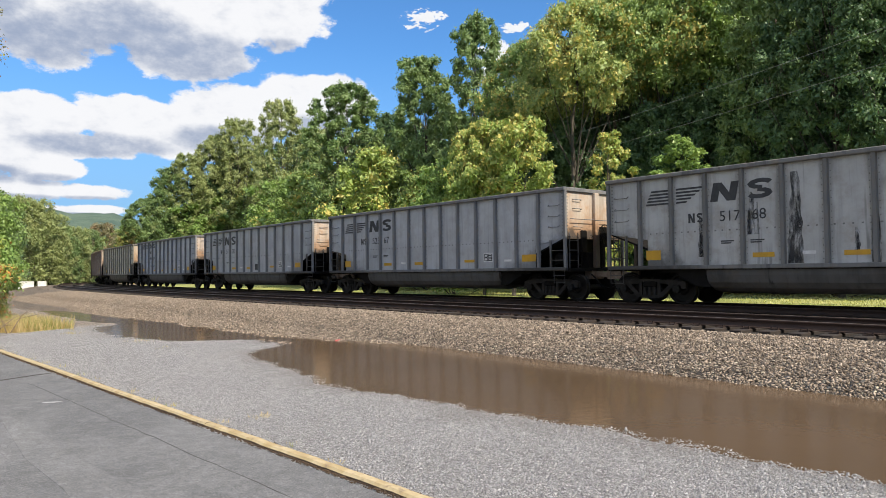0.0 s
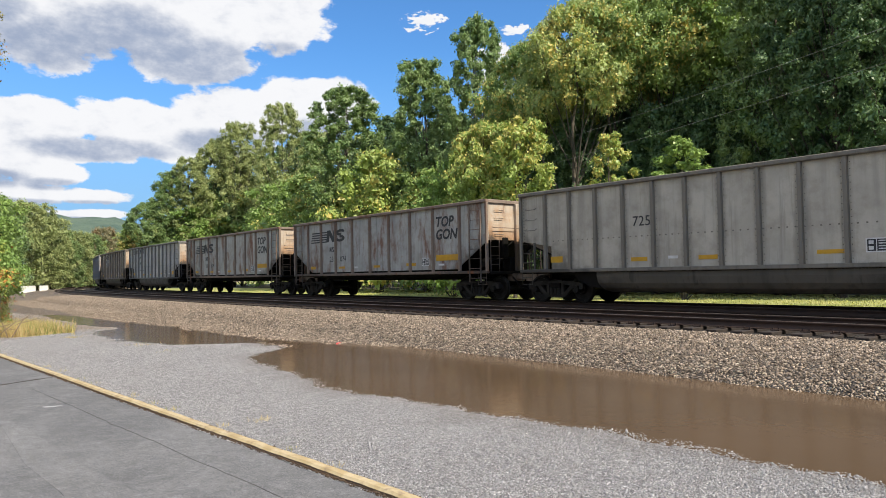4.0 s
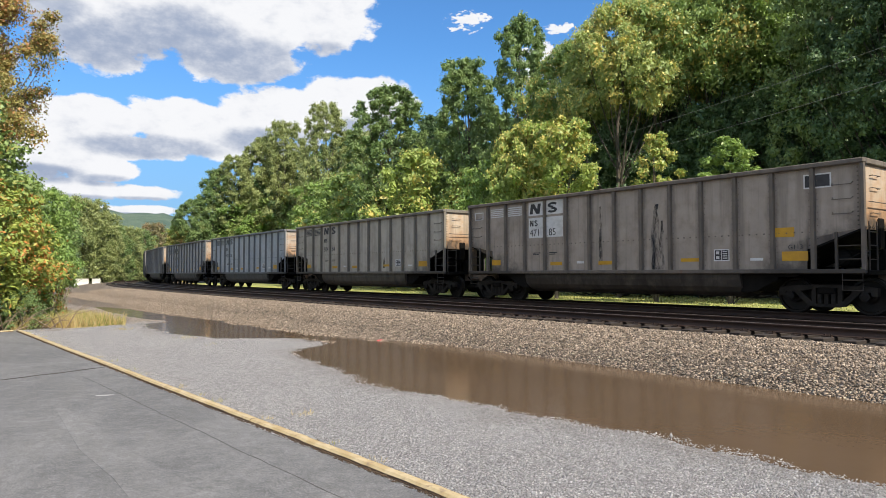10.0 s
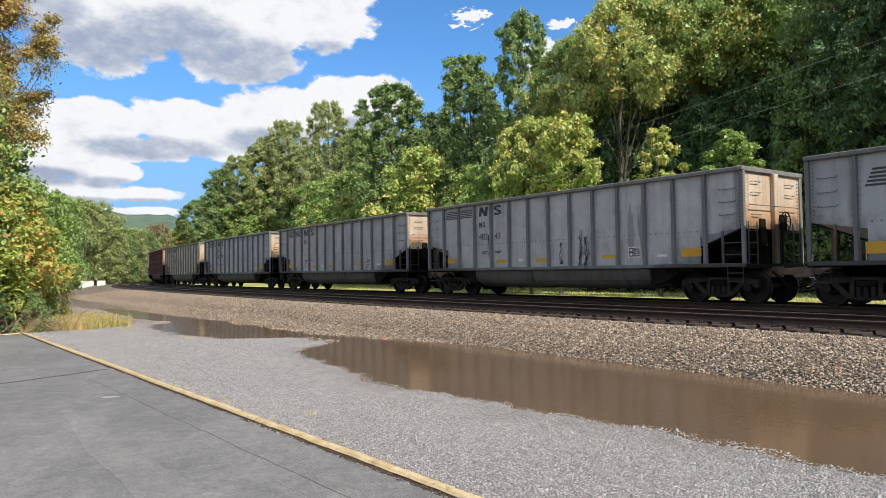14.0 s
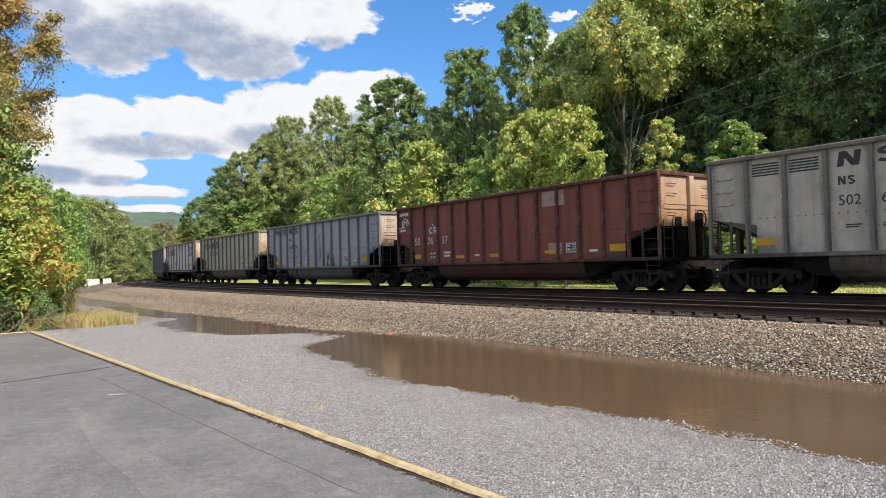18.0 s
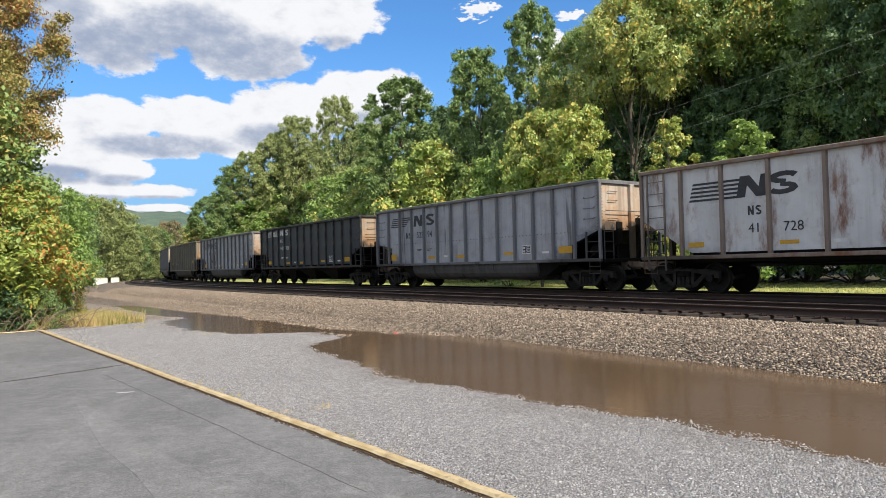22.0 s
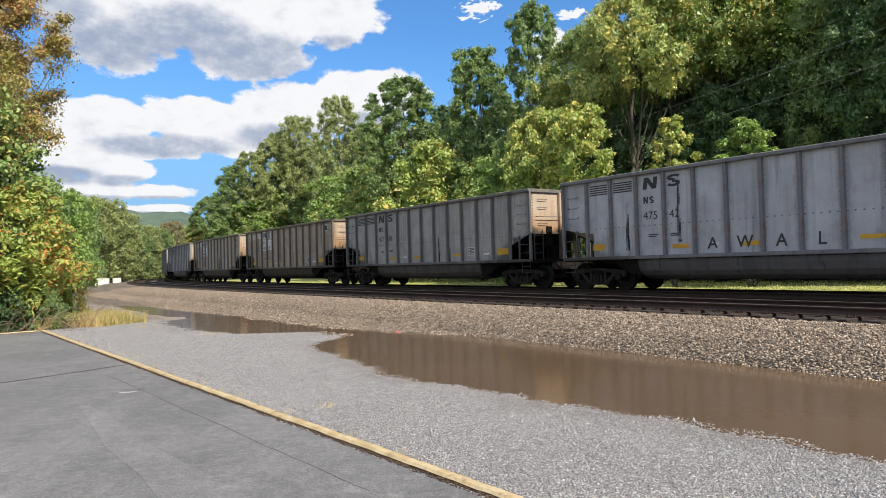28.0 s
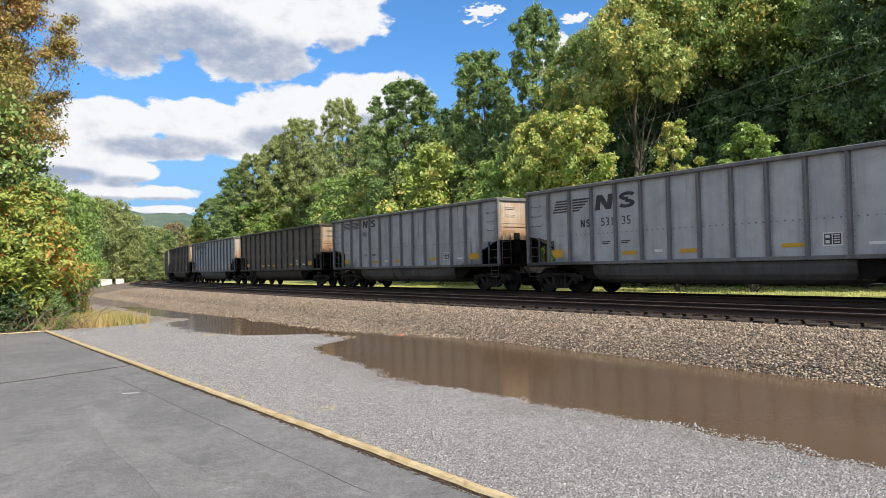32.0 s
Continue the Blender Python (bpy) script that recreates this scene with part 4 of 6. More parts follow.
BUSH_KINDS = [tree_meshes(21, 6, 5.4, 0.04, 64, 190, 0.105), tree_meshes(22, 6, 4.6, 0.06, 64, 180, 0.105), tree_meshes(23, 9, 5.0, 0.30, 64, 210, 0.115, 0.04, 0.1, long=2.2, peak=1.3), tree_meshes(24, 6, 2.3, 0.08, 50, 170, 0.085), tree_meshes(25, 9, 6.4, 0.20, 130, 230, 0.125, blob=0.105)]
WORDS = {"green": "green broadleaf", "dark": "dark green", "olive": "olive-green", "lime": "lime-green and yellowing", "turning": "green turning yellow", "rusty": "rust-brown autumn",
         "golden": "golden-green", "brown": "browning", "berry": "reddening green", "sumac": "yellow-green reddening", "fresh": "fresh green"}


def plant(kind, base, x, y, height, wide, tone, name="tree", z=-0.05, label="", group="woodland trees", turn=None, rnd=random.Random(77)):
    top = empty(name, label or f"{WORDS[tone]} {name} at the edge of the wood", name, group)
    wood, crown = kind
    sc = height / base
    m = Matrix.Translation((x, y, z)) @ Matrix.Rotation(rnd.uniform(0, 6.28) if turn is None else turn, 4, "Z") @ Matrix.Diagonal((sc * wide, sc * wide, sc, 1))
    part("trunk", wood, BARK, top, m=m)
    part("crown", crown, LEAF[tone], top, m=m)
    top_m = Matrix.Translation((x, y, z))
    top.matrix_basis = top_m
    for c in top.children:
        c.matrix_basis = top_m.inverted() @ c.matrix_basis
    return top


def depth(az, lateral):
    """How far the wood's edge is at an azimuth, when it stands that far behind the far track."""
    s = np.arange(-40.0, 108.0, 0.5)
    x, y, _ = track(s, 0 * s - lateral)
    k = np.argmin(np.abs(np.degrees(np.arctan2(x, y)) - az))
    return float(np.hypot(x[k], y[k]))


def make_woods():
    rnd = random.Random(31)
    T, B, H, D = TREE_KINDS, BUSH_KINDS, HIGH_KINDS, BEND_KINDS
    # the trees that stand out: kind, azimuth, distance, top elevation, width, tone
    marked = [(T[3], 6.4, 22, 20.6, 0.70, "green"), (T[1], 2.5, 23, 17.6, 0.85, "green"), (T[1], -4.2, 21, 15.3, 1.0, "green"), (T[4], -9.4, 24, 14.0, 0.72, "olive"), (T[4], -12.6, 24, 12.3, 0.75, "olive"),
              (T[2], -14.4, 26, 11.0, 0.8, "olive"), (T[4], -16.6, 26, 9.4, 0.9, "olive"), (T[1], -18.0, 26, 8.3, 1.0, "green"), (T[2], -19.6, 26, 5.9, 1.1, "green"), (T[0], -20.6, 26, 4.3, 0.9, "turning"),
              (T[1], -0.8, 31, 13.0, 1.0, "dark"), (T[0], 8.8, 30, 14.4, 0.9, "green"), (H[0], 11.9, 22, 18.4, 0.74, "turning"), (H[1], 14.6, 18, 21.2, 0.80, "golden"), (H[0], 18.3, 22, 21.8, 0.74, "turning"),
              (H[1], 21.6, 24, 22.0, 0.76, "turning"), (H[0], 24.8, 26, 22.2, 0.78, "fresh"), (H[1], 27.4, 30, 20.5, 0.85, "green"), (T[1], 30.2, 22, 23.0, 0.78, "green"), (T[2], 34.5, 28, 21.5, 0.9, "dark"),
              # Trees past azimuth 41 are unseen, added to cast shade on the wood.
              (T[1], 33.8, 20, 23.5, 0.75, "dark"), (T[1], 37.4, 20, 22.5, 0.8, "dark"), (FAR_KINDS[0], 41.5, 24, 21.0, 0.95, "dark"), (FAR_KINDS[1], 46.5, 25, 21.0, 1.0, "green"), (FAR_KINDS[0], 52.0, 26, 21.0, 1.0, "green"), (FAR_KINDS[1], 58.0, 26, 22.0, 1.0, "green"),
              (T[1], 10.6, 31, 12.5, 1.0, "dark"), (T[1], 13.4, 32, 13.5, 1.0, "dark"), (T[1], 16.4, 31, 14.0, 1.0, "dark"), (T[1], 19.6, 32, 14.5, 1.0, "dark"), (T[1], 22.6, 31, 14.5, 1.0, "dark"), (T[1], 25.6, 32, 15.0, 1.0, "dark")]
    for kind, az, lat, el, wide, tone in marked:
        d = depth(az, lat)
        x, y, _ = away(az, d)
        plant(kind, 18, x, y, d * math.tan(radians(el)) + 1.6, wide, tone, rnd=rnd)
    lower = [(B[4], 7.2, 13, 12.3, 0.68, "lime", 9), (B[0], 4.6, 13, 9.0, 0.80, "fresh", 6), (B[2], 9.6, 13, 12.6, 0.85, "lime", 9), (B[0], -1.4, 19, 9.9, 0.95, "lime", 6), (B[1], -4.4, 20, 7.6, 1.0, "turning", 6), (B[1], 2.2, 19, 8.6, 0.9, "turning", 6),
             (B[3], 17.5, 14, 11.2, 0.85, "lime", 6), (B[3], 22.9, 15, 10.4, 1.1, "fresh", 6), (B[0], -7.4, 22, 8.0, 1.0, "turning", 6), (B[0], -9.6, 23, 7.4, 1.0, "fresh", 6), (B[1], -12.6, 23, 6.6, 1.2, "turning", 6), (B[0], -15.5, 23, 5.6, 1.2, "fresh", 6), (B[1], -18.5, 23, 4.4, 1.2, "green", 6),
             (D[0], 12.6, 20, 11.0, 0.75, "dark", 12), (D[1], 15.2, 21, 12.2, 0.75, "dark", 12), (D[0], 18.0, 24, 13.0, 0.8, "dark", 12), (D[1], 20.8, 22, 12.6, 0.75, "dark", 12), (D[0], 23.8, 23, 13.4, 0.75, "dark", 12),
             (D[1], 26.8, 24, 14.0, 0.8, "dark", 12), (D[0], 29.8, 23, 13.0, 0.8, "dark", 12), (B[1], 33.5, 21, 9.5, 1.0, "dark", 6), (B[0], -20.3, 25, 3.4, 1.0, "rusty", 6)]
    for kind, az, lat, el, wide, tone, base in lower:
        d = depth(az, lat)
        x, y, _ = away(az, d)
        plant(kind, base, x, y, d * math.tan(radians(el)) + 1.6, wide, tone, name="small_tree", rnd=rnd)
    # the wood behind
    for i in range(36):
        az = -19 + i * 2.0 + rnd.uniform(-0.5, 0.5)
        d = depth(az, 36 if az < 22 else 44) + rnd.uniform(0, 14)
        x, y, _ = away(az, d)
        q = np.hypot(CX - x, CY - y).min()
        if q < 11 or (az > 10 and i % 2):
            continue
        el = float(np.interp(az, (-20, -14, -8, 0, 8, 12, 20, 30, 55), (3.4, 9.5, 11.5, 12.5, 13.2, 16, 19, 22, 22)))
        plant(rnd.choice(FAR_KINDS), 18, x, y, d * math.tan(radians(el)) * rnd.uniform(0.9, 1.0) + 1.6, rnd.uniform(0.9, 1.2), rnd.choice(("green", "dark", "dark", "olive")), rnd=rnd)
    # the trees across the bend, and those at the lot's end
    for az, d, el, tone in ((-31.0, 62, 6.6, "green"), (-29.6, 100, 6.0, "green"), (-28.0, 112, 5.7, "olive"), (-26.9, 113, 5.5, "olive"), (-26.0, 115, 4.6, "olive"), (-25.2, 118, 3.6, "green"), (-24.3, 122, 3.6, "olive"), (-23.5, 128, 3.4, "green"), (-22.6, 140, 3.9, "brown"),
                            (-21.8, 150, 3.4, "turning"), (-24.8, 130, 3.1, "turning"), (-33, 60, 7.5, "green"), (-36, 58, 8, "olive"), (-40, 55, 9, "green"), (-45, 52, 9, "green"), (-20.9, 160, 3.0, "green"), (-23.0, 150, 3.0, "turning")):
        x, y, _ = away(az, d)
        plant(rnd.choice(BEND_KINDS), 12, x, y, d * math.tan(radians(el)) + 1.6, 0.85, tone, label=f"{WORDS[tone]} tree beyond the bend in the track", group="trees beyond the bend", rnd=rnd)


def make_left_thicket():
    rnd = random.Random(9)
    tall = tree_meshes(41, 11.0, 6.0, 0.42, 320, 330, 0.050, 0, 0.0, 4, 1.8, 0.086)
    mid = tree_meshes(44, 6.5, 5.0, 0.06, 90, 190, 0.075, 0, 0.05, 4, 1.6)
    fresh = tree_meshes(45, 4.6, 4.4, 0.20, 90, 170, 0.085, 0, 0.0, 4, 1.4)
    low1, low2 = tree_meshes(43, 2.0, 2.4, 0.04, 50, 130, 0.045, 0, 0, 4, 1.6), tree_meshes(46, 2.0, 2.2, 0.04, 50, 130, 0.05, 0, 0, 4, 2.2)
    sum1, sum2 = tree_meshes(42, 3.4, 3.5, 0.10, 95, 270, 0.044, 0, 0, 4, 2.6, 0.105), tree_meshes(48, 2.4, 2.6, 0.08, 70, 220, 0.042, 0, 0, 4, 2.6, 0.11)
    ferny = frond_meshes(49, 3.4, 3.0, 34, 0.11)
    g = "thicket at the end of the lot"
    for kind, base, az, d, h, wide, tone, label in (
            (tall, 11, -36.2, 24.5, 11.6, 0.86, "rusty", "tall tree with rust-brown autumn leaves"), (mid, 6.5, -35.6, 23.2, 6.8, 0.95, "turning", "green tree turning yellow at the end of the lot"),
            (mid, 6.5, -34.3, 26.5, 6.2, 0.8, "green", "green shrub behind the lot's end"), (fresh, 4.6, -30.4, 30.0, 4.7, 0.72, "fresh", "fresh green shrub behind the lot's end"),
            (sum1, 3.4, -33.4, 22.0, 3.8, 1.0, "sumac", "yellow-green sumac bush with reddening leaves"),
            (sum2, 2.4, -32.0, 22.6, 2.5, 0.75, "sumac", "yellow-green sumac bush with reddening leaves"), (sum1, 3.4, -37.0, 22.6, 3.6, 1.0, "sumac", "yellow-green sumac bush with reddening leaves"), (ferny, 3.4, -33.9, 21.6, 3.3, 0.9, "sumac", "sumac bush with feathered yellow-green fronds"),
            (low1, 2, -29.7, 23.0, 1.55, 0.65, "berry", "low bush with red and green leaves"), (low1, 2, -31.2, 20.9, 1.1, 0.9, "green", "low green bush behind the kerb"), (low2, 2, -33.2, 20.9, 1.1, 1.1, "dark", "low dark green bush behind the kerb"),
            (low2, 2, -35.4, 20.9, 1.2, 1.0, "dark", "low dark green bush behind the kerb"), (low2, 2, -29.9, 22.6, 0.95, 0.6, "fresh", "low bright green bush beside the dry grass"),
            (mid, 6.5, -40.5, 22.5, 5.5, 1.0, "fresh", "fresh green shrub at the end of the lot"), (mid, 6.5, -45.0, 24, 7.0, 1.1, "green", "green tree at the end of the lot")):
        d, h = d * 1.12, h * 1.12
        x, y, _ = away(az, d)
        plant(kind, base, x, y, h, wide, tone, name="tree" if h > 4.4 else "bush", z=-0.04, label=label, group=g, rnd=rnd)


def blades(name, pts, h, mat, label, rng, wide=0.02):
    n = len(pts)
    ang = rng.uniform(0, 6.28, n)
    d = np.stack([np.cos(ang), np.sin(ang), 0 * ang], 1) * wide
    lean = rng.normal(size=(n, 3)) * np.array((0.35, 0.35, 0))
    hh = h * rng.uniform(0.5, 1.3, n)
    up = np.stack([0 * hh, 0 * hh, hh], 1)
    v = np.stack([pts - d, pts + d, pts + up + lean * hh[:, None]], 1).reshape(-1, 3)
    return tagged(new(name, raw_mesh(name, v, np.arange(n * 3).reshape(n, 3), (mat,))), label, "grass", kind="stuff")


def make_grass():
    rng = np.random.default_rng(12)
    n = 40000
    s, l = -25 + 95 * rng.random(n) ** 1.4, rng.uniform(-23, -4.4, n)
    x, y, _ = track(s, l)
    blades("grass", np.stack([x, y, 0 * s - 0.06], 1), 0.09, LEAF["grass"], "sunlit rough grass beyond the tracks", rng, 0.03)
    n = 12000
    s, l = 7.5 + 3.5 * rng.random(n), 13.4 + 3.6 * rng.random(n) ** 0.8
    keep = (l > 14.0 + 0.2 * (s - 7.5) + 0.4 * np.sin(s * 5)) & (s > 7.6 + 0.25 * np.sin(l * 4))
    x, y, _ = lot(s[keep], l[keep])
    blades("tall_grass", np.stack([x, y, 0 * x - 0.03], 1), 0.38, LEAF["straw"], "dry yellow grass at the lot's end", rng, 0.012)
    tw = Shape()
    rnd = random.Random(6)
    for i in range(80):
        p = lot_pt(7.4 + rnd.random() * 0.9, 15.6 + rnd.random() * 3.6)
        a = rnd.uniform(0, 6.28)
        q = p + Vector((math.cos(a), math.sin(a), 0)) * rnd.uniform(0.5, 1.4) + Vector((0, 0, rnd.uniform(0.2, 0.8)))
        tw.tube([p, p.lerp(q, 0.5) + Vector((0, 0, 0.12)), q], 0.018, 4, 0.006)
    tagged(new("brushwood", tw.mesh("brushwood", (TWIG,))), "dry grey-brown twigs behind the kerb", "brushwood", kind="stuff")


make_woods()
make_left_thicket()
make_grass()


def make_distance():
    # wooded ridge
    n, k = 90, 14
    v, f = [], []
    for i in range(n):
        az = radians(-75 + i * 1.4)
        top = 118 + 16 * math.sin(i * 0.21) + 9 * math.sin(i * 0.57 + 1) + 5 * math.sin(i * 1.7)
        for j in range(k):
            q = j / (k - 1)
            d = 1150 + 700 * q
            v.append((d * math.sin(az), d * math.cos(az), -3 + top * 1.12 * math.sin(q * 1.57) ** 1.3 + 3 * math.sin(i * 2.3 + j * 1.9)))
    for i in range(n - 1):
        for j in range(k - 1):
            f.append((i * k + j, (i + 1) * k + j, (i + 1) * k + j + 1, i * k + j + 1))
    me = raw_mesh("backdrop", np.array(v), np.array(f), (HILL,))
    tagged(new("backdrop", me), "low wooded ridge on the horizon", "hill", kind="structure")
    # white concrete barriers where the track bends
    for az, w in ((-27.45, 1.9), (-26.42, 1.0)):
        x, y, _ = away(az, 104)
        s = Shape().prism([(-0.30, 0.0), (0.30, 0.0), (0.28, 0.16), (0.12, 0.45), (0.10, 0.95), (-0.10, 0.95), (-0.12, 0.45), (-0.28, 0.16)], "x", -w / 2, w / 2)
        ob = new("concrete_barrier", s.mesh("barrier", (CONCRETE,)))
        ob.matrix_basis = Matrix.Translation((x, y, -0.02)) @ Matrix.Rotation(-radians(az), 4, "Z")
        tagged(ob, "white concrete road barrier beside the track", "barrier", "concrete barriers")


make_distance()


def make_scraps():
    tagged(new("plastic_scrap", Shape().rings([[(-1.56, 16.92, -0.09), (-1.40, 16.95, -0.09), (-1.41, 17.02, -0.09), (-1.55, 17.00, -0.09)], [(-1.53, 16.94, -0.035), (-1.43, 16.96, -0.022), (-1.44, 17.0, -0.024), (-1.52, 16.99, -0.035)]]).mesh("scrap", (RED,))),
           "small red plastic scrap at the water's edge", "litter")
    rng = np.random.default_rng(3)
    spots = [(-1.54, 7.92, 0.12, 30), (-9.3, 20.2, 0.3, 60), (-6.4, 17.4, 0.35, 40), (-5.2, 15.6, 0.3, 24)]
    for i in range(16):
        p = lot_pt(5.5 - i * 1.05 + rng.uniform(-0.4, 0.4), kerb_l(5.5 - i * 1.05) - rng.uniform(0.1, 0.2))
        spots.append((p.x, p.y, 0.10, 12))
    for x, y, r, n in spots:
        p = np.stack([x + rng.normal(0, r * 0.5, n), y + rng.normal(0, r * 0.5, n), np.full(n, -0.02)], 1)
        blades("weed", p, 0.06, LEAF["straw"], "small dry weed in the gravel", rng, 0.006)
    for x, y, r in ((-2.31, 8.58, 0.05), (2.3, 6.9, 0.045), (1.6, 6.2, 0.05), (-0.2, 8.2, 0.035), (3.1, 5.6, 0.05), (0.3, 6.4, 0.03)):
        me = scatter_stones("stone", np.array([[x, y, -0.02]]), np.array([r * 0.7]), STONE_GREY, "pale loose stone on the gravel", rng)
        me["kind"], me["category"], me["group"] = "", "stone", "loose stones"


make_scraps()


def make_power_line():
    spots = [track(np.float64(s), np.float64(l)) for s, l in ((-62, -13.2), (-6.6, -13.2), (62, -24.0), (120, -26.0))]
    for p in spots:
        top = empty("utility_pole", "slender weathered grey utility pole", "utility pole", "power line", Matrix.Translation((p[0], p[1], -0.1)))
        part("pole", Shape().tube([(0, 0, 0), (0, 0, 11.3)], 0.14, 10, 0.10).mesh("pole", (POLE,)), POLE, top)
        part("crossarm", Shape().box(-0.9, 0.9, -0.06, 0.06, 10.75, 10.87, 0.01).mesh("crossarm", (POLE,)), POLE, top, m=Matrix.Rotation(-TH0 + 1.57, 4, "Z"))
    for h, off in ((11.25, 0.75), (10.0, 0.16)):
        for a, b in zip(spots[:-1], spots[1:]):
            a2, b2 = Vector((a[0], a[1], h)), Vector((b[0], b[1], h))
            d = (b2 - a2).normalized()
            side = Vector((-d.y, d.x, 0)) * off
            pts = [a2.lerp(b2, i / 16) + side - Vector((0, 0, 1.1 * (1 - (i / 8 - 1) ** 2))) for i in range(17)]
            tagged(new("power_cable", Shape().tube(pts, 0.010, 4).mesh("cable", (CABLE,))), "thin overhead cable strung between poles", "cable", "power line")


make_power_line()

# ---- the coal train ----
BODY = 14.56                      # length of a car's body
TOP_Z = 3.74                      # above the rail
TRUCK = 6.17                      # bogie centres
LIB = {}


def lib(key, build):
    if key not in LIB:
        LIB[key] = build()
    return LIB[key]


def side_sheet(kind, sg):
    if kind == "flat":
        poly = [(-7.28, 3.66), (7.28, 3.66), (7.28, 2.25), (5.55, 1.2), (-5.55, 1.2), (-7.28, 2.25)]
    else:
        b = 1.22 if kind == "hopper" else 1.12
        poly = [(-7.28, 3.66), (7.28, 3.66), (7.28, 2.10), (5.92, 1.88), (5.92, b), (-5.92, b), (-5.92, 1.88), (-7.28, 2.10)]
    return Shape().prism(poly, "y", sg * 1.50, sg * 1.525).mesh("side_sheet")


def end_sheet(sg, low):
    return Shape().box(min(sg * 7.20, sg * 7.225), max(sg * 7.20, sg * 7.225), -1.5, 1.5, low, 3.66).mesh("end_sheet")


def slope_sheet(sg, low):
    return Shape().prism([(sg * 7.20, low), (sg * 7.20, low + 0.05), (sg * 4.6, 1.12), (sg * 4.6, 1.05)], "y", -1.48, 1.48).mesh("slope_sheet")


def tub_mesh():
    s = Shape()
    half = [(-1.50, 1.06), (-1.50, 0.86), (-1.45, 0.66), (-1.34, 0.52), (-1.16, 0.42), (-0.92, 0.38), (-0.55, 0.38), (-0.34, 0.46), (-0.26, 0.64), (-0.24, 1.06)]
    for sg in (1, -1):
        prof = [(sg * y, z) for y, z in half]
        rings = []
        for x, q in ((-4.14, 0.88), (-4.08, 0.96), (-3.98, 1.0), (3.98, 1.0), (4.08, 0.96), (4.14, 0.88)):
            rings.append([(x, y, 1.06 - (1.06 - z) * q) for y, z in prof])
        s.rings(rings)
    return s.mesh("tub")


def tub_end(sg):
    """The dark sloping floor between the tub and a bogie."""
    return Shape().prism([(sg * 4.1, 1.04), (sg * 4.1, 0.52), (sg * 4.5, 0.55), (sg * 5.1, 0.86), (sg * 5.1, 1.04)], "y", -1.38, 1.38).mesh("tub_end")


def hopper_bays():
    s = Shape()
    for c in (-2.95, 0.0, 2.95):
        rings = []
        for z, hx, hy in ((1.25, 1.45, 1.46), (0.95, 1.2, 1.40), (0.52, 0.52, 1.05), (0.40, 0.42, 1.0)):
            rings.append([(c - hx, -hy, z), (c + hx, -hy, z), (c + hx, hy, z), (c - hx, hy, z)])
        s.rings(rings)
        s.box(c - 0.5, c + 0.5, -1.1, 1.1, 0.36, 0.42)
    return s.mesh("hopper_bay")


def underframe():
    s = Shape().box(-7.3, 7.3, -0.2, 0.2, 0.78, 1.05)
    for y in (-1.35, 1.35):
        s.box(-5.6, 5.6, y - 0.05, y + 0.05, 0.93, 1.2)
    for x in (-5.6, -3, -1, 1, 3, 5.6):
        s.box(x - 0.05, x + 0.05, -1.4, 1.4, 0.98, 1.12)
    s.tube([(-3.6, -1.2, 0.84), (3.8, -1.2, 0.90)], 0.02, 5)
    s.box(-3.9, -2.9, -1.28, -1.12, 0.78, 0.86)
    return s.mesh("underframe")


def top_rail():
    s = Shape()
    for y in (-1.575, 1.575):
        s.box(-7.30, 7.30, y - 0.075, y + 0.075, 3.62, TOP_Z, 0.02)
    for x in (-7.23, 7.23):
        s.box(x - 0.07, x + 0.07, -1.50, 1.50, 3.60, TOP_Z, 0.02)
    return s.mesh("top_rail")


def post_mesh(low):
    return Shape().rings([[(-0.065, -0.0, low), (0.065, -0.0, low), (0.045, -0.085, low), (-0.045, -0.085, low)], [(-0.065, 0, 3.62), (0.065, 0, 3.62), (0.045, -0.085, 3.62), (-0.045, -0.085, 3.62)]]).mesh("post")


def corner_ladder(sg):
    """The two stiles and the rungs below the side's cut-away corner."""
    s = Shape()
    s.box(min(sg * 6.60, sg * 6.66), max(sg * 6.60, sg * 6.66), -0.03, 0.03, 1.1, 2.02)
    for z in (1.36, 1.68):
        s.tube([(sg * 6.63, 0, z), (sg * 7.22, 0, z)], 0.014, 5)
    return s.mesh("ladder")


def foot_step(sg):
    s = Shape().tube([(sg * 6.75, 0, 1.06), (sg * 6.75, 0, 0.62), (sg * 7.2, 0, 0.62), (sg * 7.2, 0, 1.06)], 0.014, 5)
    s.tube([(sg * 6.75, 0, 0.86), (sg * 7.2, 0, 0.86)], 0.014, 5)
    return s.mesh("foot_step")


def tall_ladder(sg):
    s = Shape()
    for x in (6.35, 6.95):
        s.box(min(sg * x, sg * (x + 0.05)), max(sg * x, sg * (x + 0.05)), -0.09, -0.05, 0.7, 3.6)
    for i in range(8):
        z = 0.85 + i * 0.36
        s.tube([(sg * 6.37, -0.07, z), (sg * 6.98, -0.07, z)], 0.014, 5)
    return s.mesh("ladder")


def end_ladder(sg):
    s = Shape()
    for y in (-0.22, 0.22):
        s.tube([(sg * 7.30, y, 1.08), (sg * 7.30, y, 2.25)], 0.02, 5)
    for z in (1.35, 1.68, 2.0):
        s.tube([(sg * 7.30, -0.22, z), (sg * 7.30, 0.22, z)], 0.014, 5)
    return s.mesh("end_ladder")


def grab_iron():
    return Shape().tube([(-0.23, 0, 0.05), (-0.22, -0.07, 0), (0.22, -0.07, 0), (0.23, 0, 0.05)], 0.012, 5).mesh("grab_iron")


